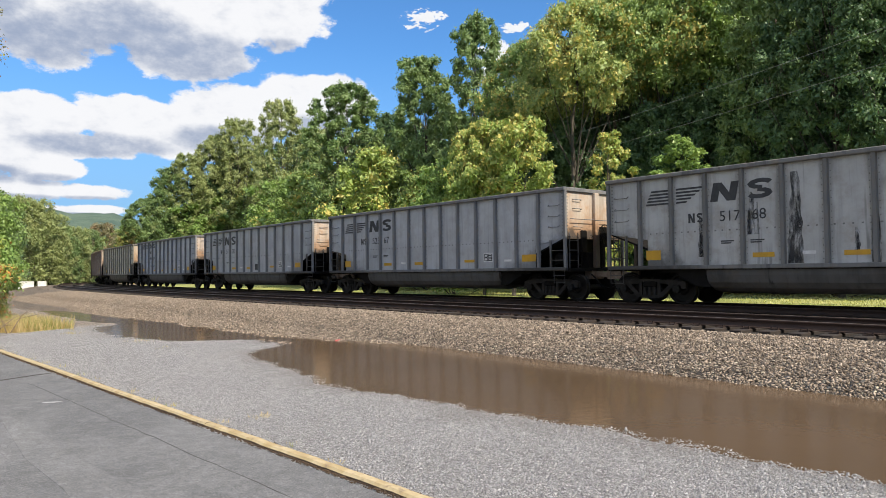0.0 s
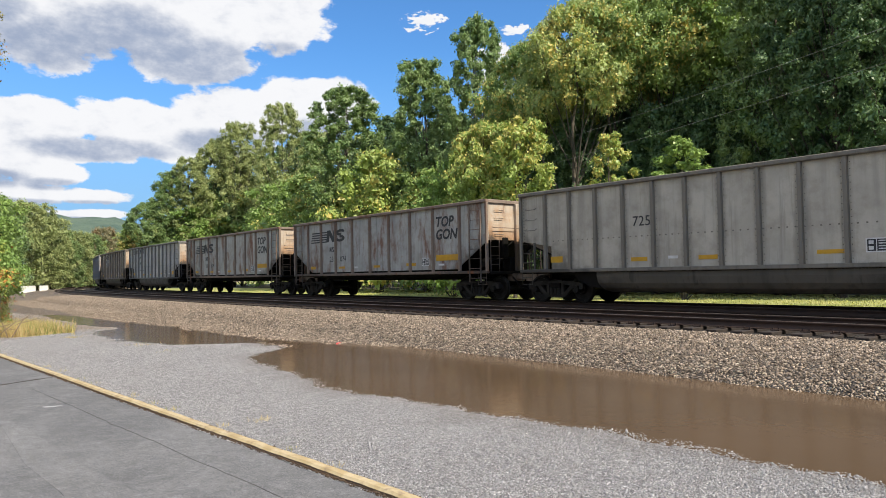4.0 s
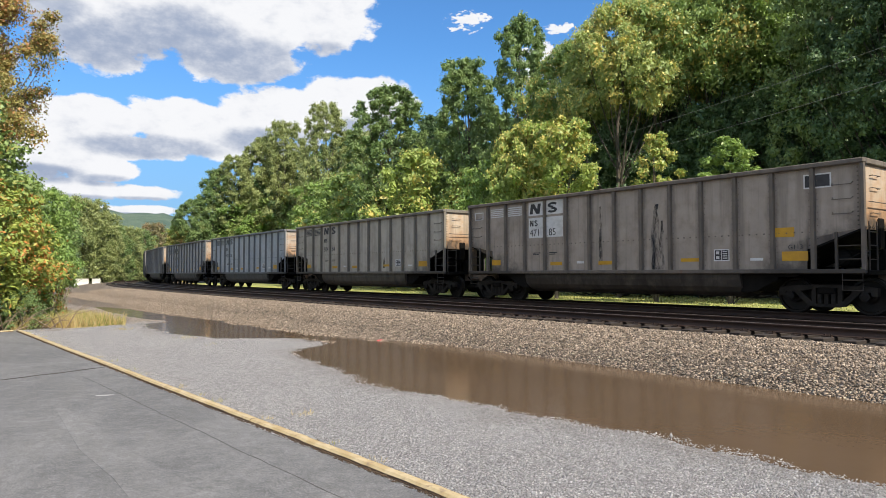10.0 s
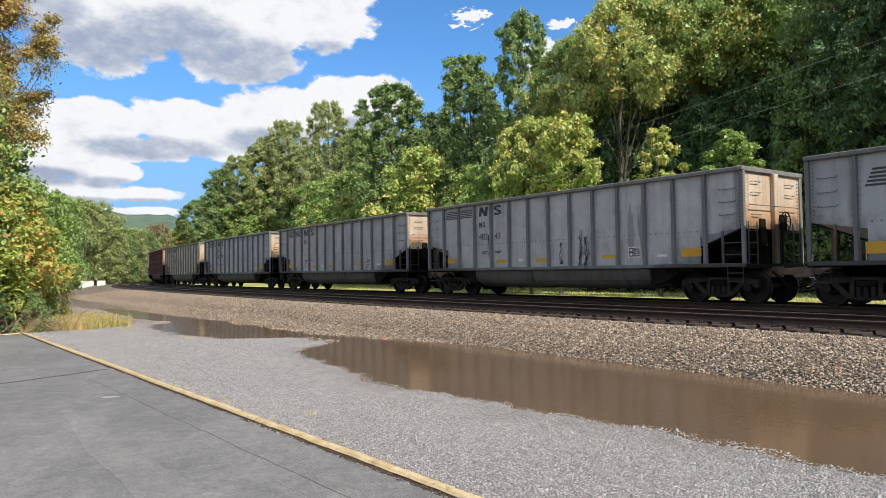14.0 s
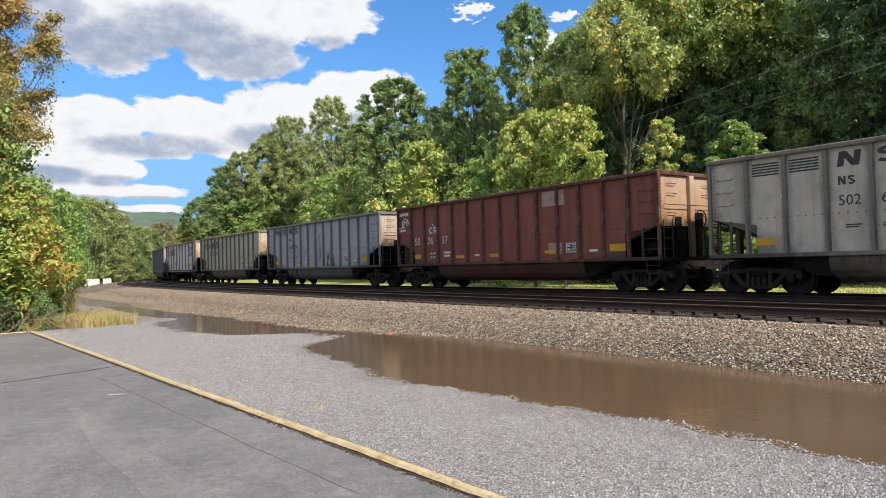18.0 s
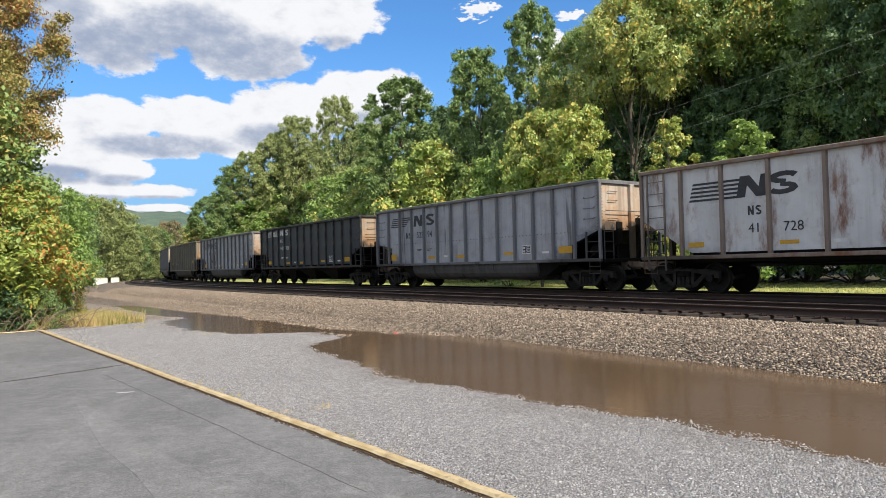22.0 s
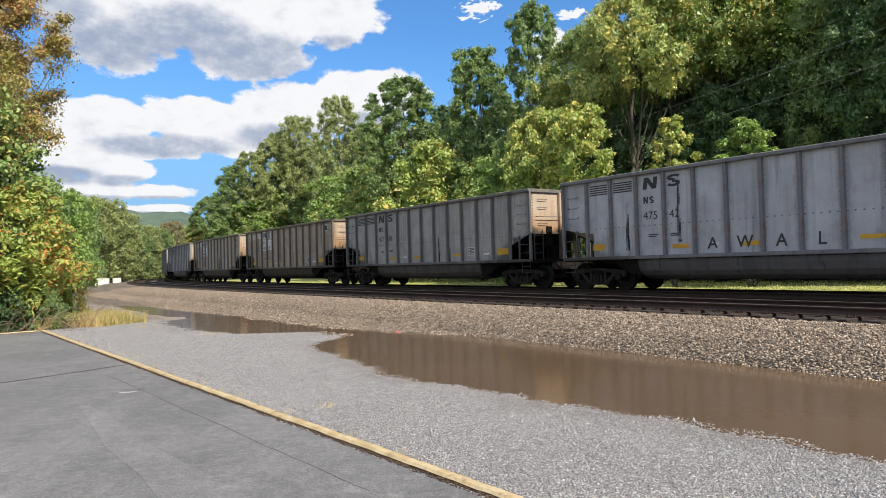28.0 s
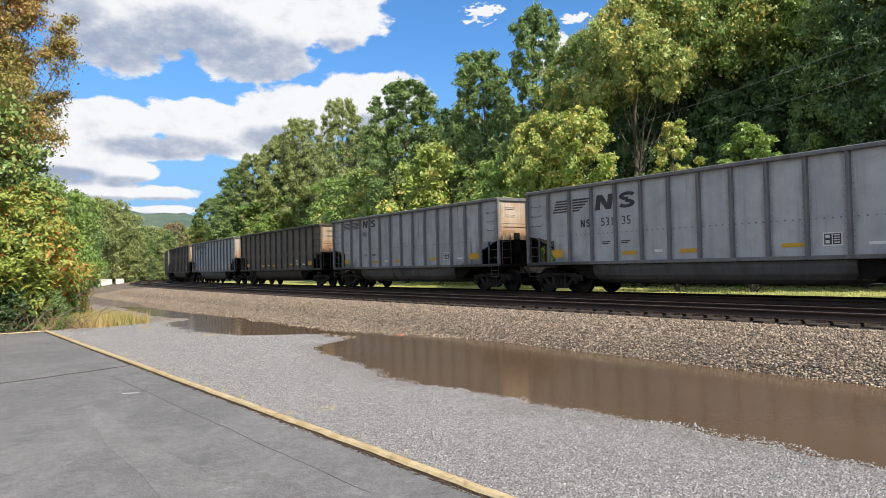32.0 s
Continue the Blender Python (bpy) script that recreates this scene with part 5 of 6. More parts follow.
def rivets():
    s = Shape()
    for i in range(72):
        x = -7.0 + i * 14.0 / 71
        if abs(x) < 6.0:
            s.box(x - 0.02, x + 0.02, -1.535, -1.525, 2.03, 2.065)
    for sg in (-1, 1):
        for j in range(14):
            z = 2.15 + j * 0.105
            s.box(sg * 7.12 - 0.018, sg * 7.12 + 0.018, -1.537, -1.525, z, z + 0.036)
    for j in range(14):
        z = 2.15 + j * 0.105
        for y in (-1.42, 1.42):
            s.box(7.225, 7.24, y - 0.02, y + 0.02, z, z + 0.04)
    for j in range(26):
        y = -1.36 + j * 0.109
        s.box(7.225, 7.24, y - 0.02, y + 0.02, 2.10, 2.135)
    return s.mesh("rivets")


def lathe(s, prof, k=20):
    """Rings about the y axis from (y, radius) pairs."""
    return s.rings([[(r * math.cos(6.28319 * j / k), y, r * math.sin(6.28319 * j / k)) for j in range(k)] for y, r in prof])


def wheelset():
    s = Shape()
    for sg in (1, -1):
        lathe(s, [(sg * 0.685, 0.09), (sg * 0.69, 0.30), (sg * 0.675, 0.40), (sg * 0.675, 0.485), (sg * 0.705, 0.482), (sg * 0.715, 0.457), (sg * 0.81, 0.452), (sg * 0.812, 0.395), (sg * 0.76, 0.375), (sg * 0.745, 0.19), (sg * 0.80, 0.15), (sg * 0.80, 0.09)])
        lathe(s, [(sg * 0.80, 0.08), (sg * 0.95, 0.08), (sg * 0.95, 0.115), (sg * 1.15, 0.115), (sg * 1.155, 0.06)], 14)
        for j in range(3):
            a = j * 2.0944
            x, z = 0.07 * math.cos(a), 0.07 * math.sin(a)
            s.disc(x, sg * 1.15, sg * 1.175, z, 0.018, 6)
    s.disc(0, -0.69, 0.69, 0, 0.085, 12)
    return s.mesh("wheelset")


def side_frame():
    s = Shape()
    for sg in (1, -1):
        s.prism([(sg * 1.17, 0.66), (sg * 1.17, 0.46), (sg * 1.03, 0.46), (sg * 1.0, 0.60), (sg * 0.78, 0.60), (sg * 0.76, 0.52), (sg * 0.42, 0.20), (sg * 0.26, 0.20), (sg * 0.26, 0.32), (sg * 0.36, 0.32), (sg * 0.64, 0.58), (sg * 0.34, 0.62), (sg * 0.30, 0.72), (sg * 0.80, 0.72)], "y", -0.07, 0.07)
        s.prism([(sg * 0.26, 0.20), (sg * 0.36, 0.20), (sg * 0.36, 0.70), (sg * 0.26, 0.70)], "y", -0.06, 0.06)
        s.box(sg * 0.89 - 0.13, sg * 0.89 + 0.13, -0.08, 0.09, 0.56, 0.62)
    s.box(-0.3, 0.3, -0.07, 0.07, 0.18, 0.26)
    s.box(-0.34, 0.34, -0.07, 0.07, 0.66, 0.74)
    for x in (-0.16, 0.0, 0.16):
        for y in (-0.05, 0.06):
            s.tube([(x, y, 0.26), (x, y, 0.50)], 0.062, 8)
    return s.mesh("side_frame")


def bolster():
    return Shape().box(-0.22, 0.22, -1.12, 1.12, 0.50, 0.68, 0.03).box(-0.35, 0.35, -0.35, 0.35, 0.62, 0.82, 0.02).tube([(-0.9, -0.55, 0.42), (0.9, -0.55, 0.42)], 0.05, 6).tube([(-0.9, 0.55, 0.42), (0.9, 0.55, 0.42)], 0.05, 6).mesh("bogie")


def coupler(sg):
    s = Shape().box(min(sg * 7.3, sg * 7.85), max(sg * 7.3, sg * 7.85), -0.09, 0.09, 0.78, 0.96, 0.02)
    s.prism([(sg * 7.82, -0.14), (sg * 8.12, -0.12), (sg * 8.14, 0.02), (sg * 7.98, 0.06), (sg * 8.06, 0.17), (sg * 7.82, 0.16)], "z", 0.72, 1.0)
    s.box(min(sg * 7.05, sg * 7.34), max(sg * 7.05, sg * 7.34), -0.32, 0.32, 0.72, 1.02)
    return s.mesh("coupler")


def hose(sg):
    return Shape().tube([(sg * 7.35, -0.35, 0.88), (sg * 7.55, -0.36, 0.72), (sg * 7.75, -0.33, 0.48), (sg * 7.95, -0.24, 0.42), (sg * 8.08, -0.18, 0.50)], 0.028, 6).mesh("air_hose")


def brake_gear(sg):
    """Hand-brake wheel, its housing and the rods on the end."""
    s = Shape()
    k, y0, z0 = 18, 0.30, 2.28
    rim = [(sg * 7.44, y0 + 0.27 * math.cos(6.2832 * j / k), z0 + 0.27 * math.sin(6.2832 * j / k)) for j in range(k + 1)]
    s.tube(rim, 0.02, 5)
    for j in range(4):
        a = j * 0.785
        s.tube([(sg * 7.44, y0 - 0.26 * math.cos(a), z0 - 0.26 * math.sin(a)), (sg * 7.44, y0 + 0.26 * math.cos(a), z0 + 0.26 * math.sin(a))], 0.013, 4)
    s.box(min(sg * 7.24, sg * 7.4), max(sg * 7.24, sg * 7.4), y0 - 0.18, y0 + 0.18, z0 - 0.25, z0 + 0.2, 0.02)
    s.tube([(sg * 7.33, y0, z0 - 0.2), (sg * 7.33, y0, 1.1)], 0.018, 4)
    return s.mesh("hand_brake")


def brake_equipment():
    """Air reservoir, valves and pipes on the platform under the sloping end."""
    s = Shape()
    lathe_pts = [(-0.62, 0.10), (-0.58, 0.19), (-0.50, 0.22), (0.40, 0.22), (0.48, 0.19), (0.52, 0.10)]
    s.rings([[(6.55 + r * math.cos(6.2832 * j / 14), y - 0.5, 1.40 + r * math.sin(6.2832 * j / 14)) for j in range(14)] for y, r in lathe_pts])
    s.box(6.85, 7.20, -0.30, 0.10, 1.10, 1.62, 0.03).box(6.95, 7.22, 0.20, 0.62, 1.12, 1.95, 0.03).box(7.05, 7.28, -0.75, -0.45, 1.60, 2.35, 0.03)
    s.tube([(7.15, -0.6, 1.1), (7.16, -0.6, 1.9), (7.2, -0.2, 2.2), (7.24, 0.3, 2.0), (7.2, 0.4, 1.1)], 0.03, 6)
    s.tube([(6.4, -1.2, 1.15), (6.9, -1.0, 1.5), (7.1, -0.3, 1.55)], 0.025, 6)
    return s.mesh("brake_equipment")


def end_irons(sg):
    s = Shape()
    s.tube([(sg * 7.26, -1.3, 2.72), (sg * 7.36, -1.28, 2.70), (sg * 7.36, 1.28, 2.70), (sg * 7.26, 1.3, 2.72)], 0.014, 5)
    for y in (-1.15, 0.7):
        for z in (2.45, 3.05, 3.35):
            s.tube([(sg * 7.23, y, z), (sg * 7.30, y, z), (sg * 7.30, y + 0.42, z), (sg * 7.23, y + 0.42, z)], 0.012, 5)
    return s.mesh("grab_iron")


def post_bolts():
    """Rows of bolt heads down both flanges of every post, as small pyramids."""
    v, f = [], []
    for k in range(13):
        for dx in (-0.098, 0.098):
            for j in range(15):
                x, z, n = -6.15 + k * 1.02 + dx, 1.24 + j * 0.16, len(v)
                v += [(x - 0.017, -1.529, z), (x, -1.529, z - 0.017), (x + 0.017, -1.529, z), (x, -1.529, z + 0.017), (x, -1.548, z)]
                f += [(n, n + 1, n + 4), (n + 1, n + 2, n + 4), (n + 2, n + 3, n + 4), (n + 3, n, n + 4)]
    return raw_mesh("post_bolts", np.array(v), np.array(f), ())


def plate(x0, x1, z0, z1, y=-1.53, slant=0.0):
    return Shape().prism([(x0 , z0), (x1, z0), (x1 + slant, z1), (x0 + slant, z1)], "y", y, y - 0.004)


def frame_lines(x0, x1, z0, z1, w=0.035):
    s = Shape()
    for z in (z0, z1 - w):
        s.box(x0, x1, -1.5355, -1.53, z, z + w)
    for x in (x0, x1 - w):
        s.box(x, x + w, -1.5355, -1.53, z0 + w, z1 - w)
    return s


def stripes_wing():
    """A pair of striped wings, the second one tapering."""
    s = Shape()
    for i in range(5):
        z = 3.02 + i * 0.092
        s.prism([(-5.95 + i * 0.04, z), (-5.20, z), (-5.20, z + 0.052), (-5.93 + i * 0.04, z + 0.052)], "y", -1.53, -1.534)
        s.prism([(-4.98, z), (-4.68 + i * 0.13, z), (-4.64 + i * 0.13, z + 0.052), (-4.98, z + 0.052)], "y", -1.53, -1.534)
    return s.mesh("stripes")


def stripes_bar():
    s = Shape()
    for i in range(5):
        z = 3.16 + i * 0.072
        s.box(-6.00, -5.28, -1.534, -1.53, z, z + 0.040)
        s.box(-5.02, -4.28, -1.534, -1.53, z, z + 0.040)
    return s.mesh("stripes")


def stripes_long():
    s = Shape()
    for i in range(5):
        z = 2.90 + i * 0.115
        s.prism([(-6.05 + i * 0.03, z), (-4.45 + i * 0.05, z), (-4.42 + i * 0.05, z + 0.06), (-6.03 + i * 0.03, z + 0.06)], "y", -1.53, -1.534)
    return s.mesh("stripes")


def ribbon(s, pairs, y0, y1):
    """One bent band on a car's side, from pairs of (x, z) edge points."""
    s.rings([[(a[0], y0, a[1]), (b[0], y0, b[1]), (b[0], y1, b[1]), (a[0], y1, a[1])] for a, b in pairs])


def emblem(x, z, h, w, gap, slant, half):
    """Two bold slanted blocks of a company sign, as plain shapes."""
    s = Shape()

    def slab(a, b, c, d):
        s.prism([(x + a + slant * c, z + h * c), (x + b + slant * c, z + h * c), (x + b + slant * d, z + h * d), (x + a + slant * d, z + h * d)], "y", -1.53, -1.534)
    t = w * 0.30
    if half == 0:
        slab(0, t, 0, 1), slab(w - t, w, 0, 1)
        s.prism([(x + slant, z + h), (x + t * 1.1 + slant, z + h), (x + w, z), (x + w - t * 1.1, z)], "y", -1.5302, -1.5342)
        return s.mesh("emblem")
    q, pts = w * 1.42 + gap, []
    for k in range(9):
        a = 0.35 + (4.71 - 0.35) * k / 8
        pts.append((math.cos(a) * 0.36, 0.74 + math.sin(a) * 0.17))
    for k in range(9):
        a = 1.57 - (1.57 + 2.79) * k / 8
        pts.append((math.cos(a) * 0.36, 0.26 + math.sin(a) * 0.17))
    band = []
    for k, (u, v) in enumerate(pts):
        du, dv = pts[min(k + 1, 17)][0] - pts[max(k - 1, 0)][0], pts[min(k + 1, 17)][1] - pts[max(k - 1, 0)][1]
        n = math.hypot(du, dv)
        band.append([(x + q + (u - dv / n * e * 1.3) * w + slant * v, z + (v + du / n * e) * h) for e in (-0.105, 0.105)])
    ribbon(s, band, -1.53, -1.534)
    return s.mesh("emblem")


def words(text, size, slant=0.0, bold=0.0):
    """Lettering as a thin mesh that faces the lot."""
    cu = bpy.data.curves.new("letters", "FONT")
    cu.body, cu.size, cu.extrude, cu.resolution_u, cu.shear, cu.offset = text, size, 0.002, 3, slant, bold
    ob = bpy.data.objects.new("letters", cu)
    scene.collection.objects.link(ob)
    me = bpy.data.meshes.new_from_object(ob.evaluated_get(bpy.context.evaluated_depsgraph_get()))
    bpy.data.objects.remove(ob)
    me.transform(Matrix.Rotation(radians(90), 4, "X"))
    me.materials.clear()
    me.name = "lettering"
    return me


def bars(x, z, rows, w, h):
    """Writing too small to read, as plain bars."""
    s = Shape()
    for i, q in enumerate(rows):
        s.box(x, x + w * q, -1.533, -1.53, z - i * h * 1.7, z - i * h * 1.7 + h)
    return s.mesh("small_print")


def data_box():
    s = Shape()
    for z in (0.0, 0.30):
        s.box(0, 0.46, -1.534, -1.53, z, z + 0.03)
    for x in (0.0, 0.43):
        s.box(x, x + 0.03, -1.534, -1.53, 0.03, 0.30)
    s.box(0.21, 0.23, -1.534, -1.53, 0.03, 0.30), s.box(0.06, 0.16, -1.534, -1.53, 0.19, 0.27), s.box(0.06, 0.16, -1.534, -1.53, 0.06, 0.14)
    for z in (0.07, 0.13, 0.19, 0.25):
        s.box(0.26, 0.40, -1.534, -1.53, z, z + 0.025)
    return s.mesh("data_panel")


def stain(x, z0, z1, w, seed):
    """A ragged run of soot down the side, with thinner drips."""
    rnd = random.Random(seed)
    s = Shape()
    for k in range(3 if w > 0.1 else 2):
        c, q = x + rnd.uniform(-0.5, 0.5) * w * k, w * (1.0 if k == 0 else rnd.uniform(0.25, 0.5))
        lo, hi = z0, z0 + (z1 - z0) * (1.0 if k == 0 else rnd.uniform(0.45, 0.85))
        n = 9
        rows = []
        for j in range(n + 1):
            t = j / n
            r = 0.62 * q * (1.0 - 0.6 * t ** 1.6) * rnd.uniform(0.7, 1.1) + 0.008
            m = c + rnd.uniform(-0.12, 0.12) * q
            rows.append([(m - r, lo + (hi - lo) * t), (m + r, lo + (hi - lo) * t)])
        ribbon(s, rows, -1.528, -1.5295 - 0.0012 * k)
    return s.mesh("soot_stain")


# where each car's side carries runs of soot: place along it, foot, top, width
STAINS = {0: ((-1.78, 1.14, 3.4, 0.30), (-4.27, 1.35, 2.45, 0.12), (-2.86, 1.9, 3.0, 0.16), (-0.02, 1.14, 2.7, 0.14), (-0.42, 1.4, 1.95, 0.10)), 7: ((-4.3, 1.14, 2.7, 0.22), (1.0, 1.3, 2.2, 0.10)),
          10: ((1.52, 1.14, 3.1, 0.26), (-0.6, 1.3, 3.2, 0.10)), 11: ((-0.1, 1.14, 2.6, 0.10), (2.4, 1.3, 1.8, 0.12)), 13: ((-1.2, 1.3, 2.6, 0.14), (1.9, 1.2, 2.9, 0.12)), 14: ((1.52, 1.14, 2.35, 0.34), (0.55, 1.2, 1.95, 0.16), (-3.3, 1.6, 2.4, 0.08)),
          19: ((1.6, 1.14, 1.95, 0.40), (2.22, 1.14, 1.8, 0.12), (-3.05, 1.3, 2.9, 0.10), (0.5, 1.4, 2.9, 0.10)), 24: ((-3.7, 1.14, 2.95, 0.26), (-2.88, 1.14, 2.3, 0.26), (0.2, 2.3, 3.3, 0.10), (-1.2, 2.0, 3.0, 0.08)),
          27: ((-4.5, 1.3, 2.8, 0.12), (-2.6, 1.5, 3.3, 0.10)), 28: ((2.0, 1.14, 2.6, 0.26), (1.3, 1.14, 2.2, 0.12)), 30: ((1.55, 1.14, 1.9, 0.40), (-3.6, 1.4, 2.7, 0.10))}


def coat(color, seed, **kw):
    return paint("car_paint", color, seed, **kw)


def make_bogie(car, x, grp):
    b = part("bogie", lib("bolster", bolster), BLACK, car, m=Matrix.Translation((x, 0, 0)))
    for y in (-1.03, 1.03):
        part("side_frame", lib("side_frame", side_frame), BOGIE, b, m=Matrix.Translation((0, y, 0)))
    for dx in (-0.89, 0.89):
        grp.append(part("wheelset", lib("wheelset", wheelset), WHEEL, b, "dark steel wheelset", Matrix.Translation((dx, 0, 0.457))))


def mark(car, mesh, mat, label="", m=None, name=None):
    return part(name or mesh.name.split(".")[0], mesh, mat, car, label, m)


def at(x, z, y=-1.53):
    return Matrix.Translation((x, y, z))


def make_car(i, kind, color, logo, num, label, category="coal car", grime=0.35, rust=0.0, drip=0.25):
    car = empty("coal_car" if kind != "hopper" else "hopper_car", label, category, "cars of the coal train")
    fresh = tuple(min(0.62, c * 1.10) for c in color)
    body = coat(fresh, i + 3, grime=grime, rust=rust, drip=drip, ribs=0.0 if kind == "flat" or logo == "dark" else 0.28 + 0.4 * grime)
    trim = coat(tuple(c * (0.42 if logo != "dark" else 1.9) for c in color), i + 3.5, grime=max(grime, 0.6) if logo != "dark" else 0.3, rust=max(rust, 0.32), drip=drip)
    if kind == "flat":
        trim = coat((0.24, 0.185, 0.15), i + 3.5, grime=0.5, rust=0.8, drip=0.1)
    pale = tuple(0.35 * c + 0.65 * q for c, q in zip(color, (0.58, 0.46, 0.34)))
    end = coat(pale, i + 9, grime=0.75, rust=0.40, drip=0.05, warm=(0.42, 0.24, 0.12), foot=(0.36, 0.20, 0.10))
    low = 2.25 if kind == "flat" else 2.06
    for sg in (-1, 1):
        part("side_sheet", lib(("side", kind, sg), lambda: side_sheet(kind, sg)), body, car)
        part("end_sheet", lib(("end", sg, low), lambda: end_sheet(sg, low)), end, car, "rust-stained steel end")
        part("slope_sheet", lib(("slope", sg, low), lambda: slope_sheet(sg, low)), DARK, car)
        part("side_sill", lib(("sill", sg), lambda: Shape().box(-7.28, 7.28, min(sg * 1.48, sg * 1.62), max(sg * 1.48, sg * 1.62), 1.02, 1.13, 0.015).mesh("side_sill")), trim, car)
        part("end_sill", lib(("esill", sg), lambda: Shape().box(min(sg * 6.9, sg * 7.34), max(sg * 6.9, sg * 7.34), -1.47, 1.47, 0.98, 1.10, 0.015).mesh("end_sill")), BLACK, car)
        part("end_post", lib(("epost", sg), lambda: Shape().box(min(sg * 7.23, sg * 7.36), max(sg * 7.23, sg * 7.36), -0.11, 0.11, 1.1, 3.62, 0.015).mesh("end_post")), end, car)
        part("coupler", lib(("coupler", sg), lambda: coupler(sg)), COUPLER, car)
        part("air_hose", lib(("hose", sg), lambda: hose(sg)), DARK, car)
        for y in (-1.2, 1.2):
            part("end_ladder", lib(("eladder", sg), lambda: end_ladder(sg)), trim, car, m=Matrix.Translation((0, y, 0)))
        part("grab_iron", lib(("irons", sg), lambda: end_irons(sg)), trim, car)
        for y in (-1.56, 1.56):
            part("corner_post", lib("cpost", lambda: Shape().box(-0.05, 0.05, -0.05, 0.05, 1.1, 3.64, 0.012).mesh("corner_post")), trim, car, m=Matrix.Translation((sg * 7.24, y, 0)))
            flip = Matrix.Translation((0, y, 0)) if y < 0 else Matrix.Translation((0, y, 0)) @ Matrix.Diagonal((1, -1, 1, 1))
            ladder = lib(("tall", sg), lambda: tall_ladder(sg)) if kind == "flat" else lib(("ladder", sg), lambda: corner_ladder(sg))
            part("ladder", ladder, trim, car, m=flip)
            part("foot_step", lib(("step", sg), lambda: foot_step(sg)), trim, car, m=flip)
        if kind != "flat":
            for z in (2.45, 2.80, 3.15):
                part("grab_iron", lib("grab", grab_iron), trim, car, m=Matrix.Translation((sg * 6.78, -1.53, z)))
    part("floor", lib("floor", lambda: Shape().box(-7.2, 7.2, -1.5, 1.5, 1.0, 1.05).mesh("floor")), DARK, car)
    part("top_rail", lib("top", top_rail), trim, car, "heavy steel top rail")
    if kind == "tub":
        # The tub's darker paint holds both grime and its underside's shade.
        part("tub", lib("tub", tub_mesh), coat(tuple(c * (0.11 if logo == "panel" else 0.22) for c in color), i + 5, grime=min(1, grime + 0.25), drip=min(1, drip + 0.3), warm=(0.10, 0.085, 0.07)), car, "rounded grimy tub between the bogies, its shade in the paint")
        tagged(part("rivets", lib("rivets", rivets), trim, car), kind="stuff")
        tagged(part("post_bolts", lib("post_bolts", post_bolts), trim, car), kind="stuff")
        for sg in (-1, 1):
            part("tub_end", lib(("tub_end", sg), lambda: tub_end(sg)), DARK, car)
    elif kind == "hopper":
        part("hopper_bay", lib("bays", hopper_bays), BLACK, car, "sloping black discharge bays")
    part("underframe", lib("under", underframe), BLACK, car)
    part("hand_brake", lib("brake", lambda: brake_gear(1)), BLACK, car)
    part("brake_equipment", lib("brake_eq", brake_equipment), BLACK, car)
    if kind == "flat":
        xs = [-5.85, -4.55, -3.2, -1.75, -0.3, 1.15, 2.65, 4.15, 5.75]
    else:
        xs = [-6.15 + k * 1.02 for k in range(13)]
    tall = 1.13
    for x in xs:
        for sg in (-1, 1):
            m = Matrix.Translation((x, sg * 1.525, 0)) @ (Matrix.Rotation(math.pi, 4, "Z") if sg > 0 else Matrix.Identity(4))
            part("post", lib(("post", tall), lambda: post_mesh(tall)), trim, car, m=m)
    wheels = []
    for x in (-TRUCK, TRUCK):
        make_bogie(car, x, wheels)
    # markings on the side that faces the lot
    ink = WHITE if kind == "hopper" or logo in ("dark", "red") else INK
    small = lib("small1", lambda: bars(-3.70, 1.74, (1, 0.8), 0.36, 0.032)), lib("small2", lambda: bars(-2.90, 1.74, (1, 0.8), 0.36, 0.032))
    if logo == "wing":
        mark(car, lib("wing", stripes_wing), ink, "", Matrix.Translation((0, 0, -0.16))), mark(car, lib("emb1a", lambda: emblem(-3.97, 2.82, 0.50, 0.70, 0.30, 0.10, 0)), ink), mark(car, lib("emb1b", lambda: emblem(-3.97, 2.82, 0.50, 0.70, 0.30, 0.10, 1)), ink)
        nx, nz, nsz, rx = (-3.73, -2.86), 2.29, 0.26, -4.62
    elif logo in ("bar", "panel"):
        if logo == "panel":
            mark(car, lib("pan1", lambda: plate(-3.92, -2.25, 3.10, 3.60).mesh("white_panel")), WHITE, "", Matrix.Translation((0, 0.002, 0)))
            mark(car, lib("pan2", lambda: plate(-3.92, -2.25, 2.30, 3.02).mesh("white_panel")), WHITE, "", Matrix.Translation((0, 0.002, 0)))
            mark(car, lib("pan3", lambda: plate(5.9, 6.5, 3.15, 3.45).mesh("dark_panel")), INK)
            mark(car, lib("pan4", lambda: frame_lines(5.87, 6.53, 3.12, 3.48).mesh("white_frame")), WHITE)
            mark(car, lib("pan5", lambda: frame_lines(-6.95, -6.45, 3.12, 3.42).mesh("white_frame")), WHITE)
        mark(car, lib("bar", stripes_bar), INK if logo == "bar" and kind != "hopper" else WHITE), mark(car, lib("emb2a", lambda: emblem(-3.86, 3.16, 0.36, 0.50, 0.38, 0.06, 0)), ink), mark(car, lib("emb2b", lambda: emblem(-3.86, 3.16, 0.36, 0.50, 0.38, 0.06, 1)), ink)
        nx, nz, nsz, rx = (-3.86, -2.92), (2.36 if logo == "panel" else 2.23), 0.235, None
        for half in (0, 1):
            mark(car, lib(("mk2", half), lambda: emblem(-3.84, 2.72, 0.21, 0.17, 0.06, 0.0, half)), ink, "", Matrix.Translation((0, -0.005, 0)))
    elif logo == "long":
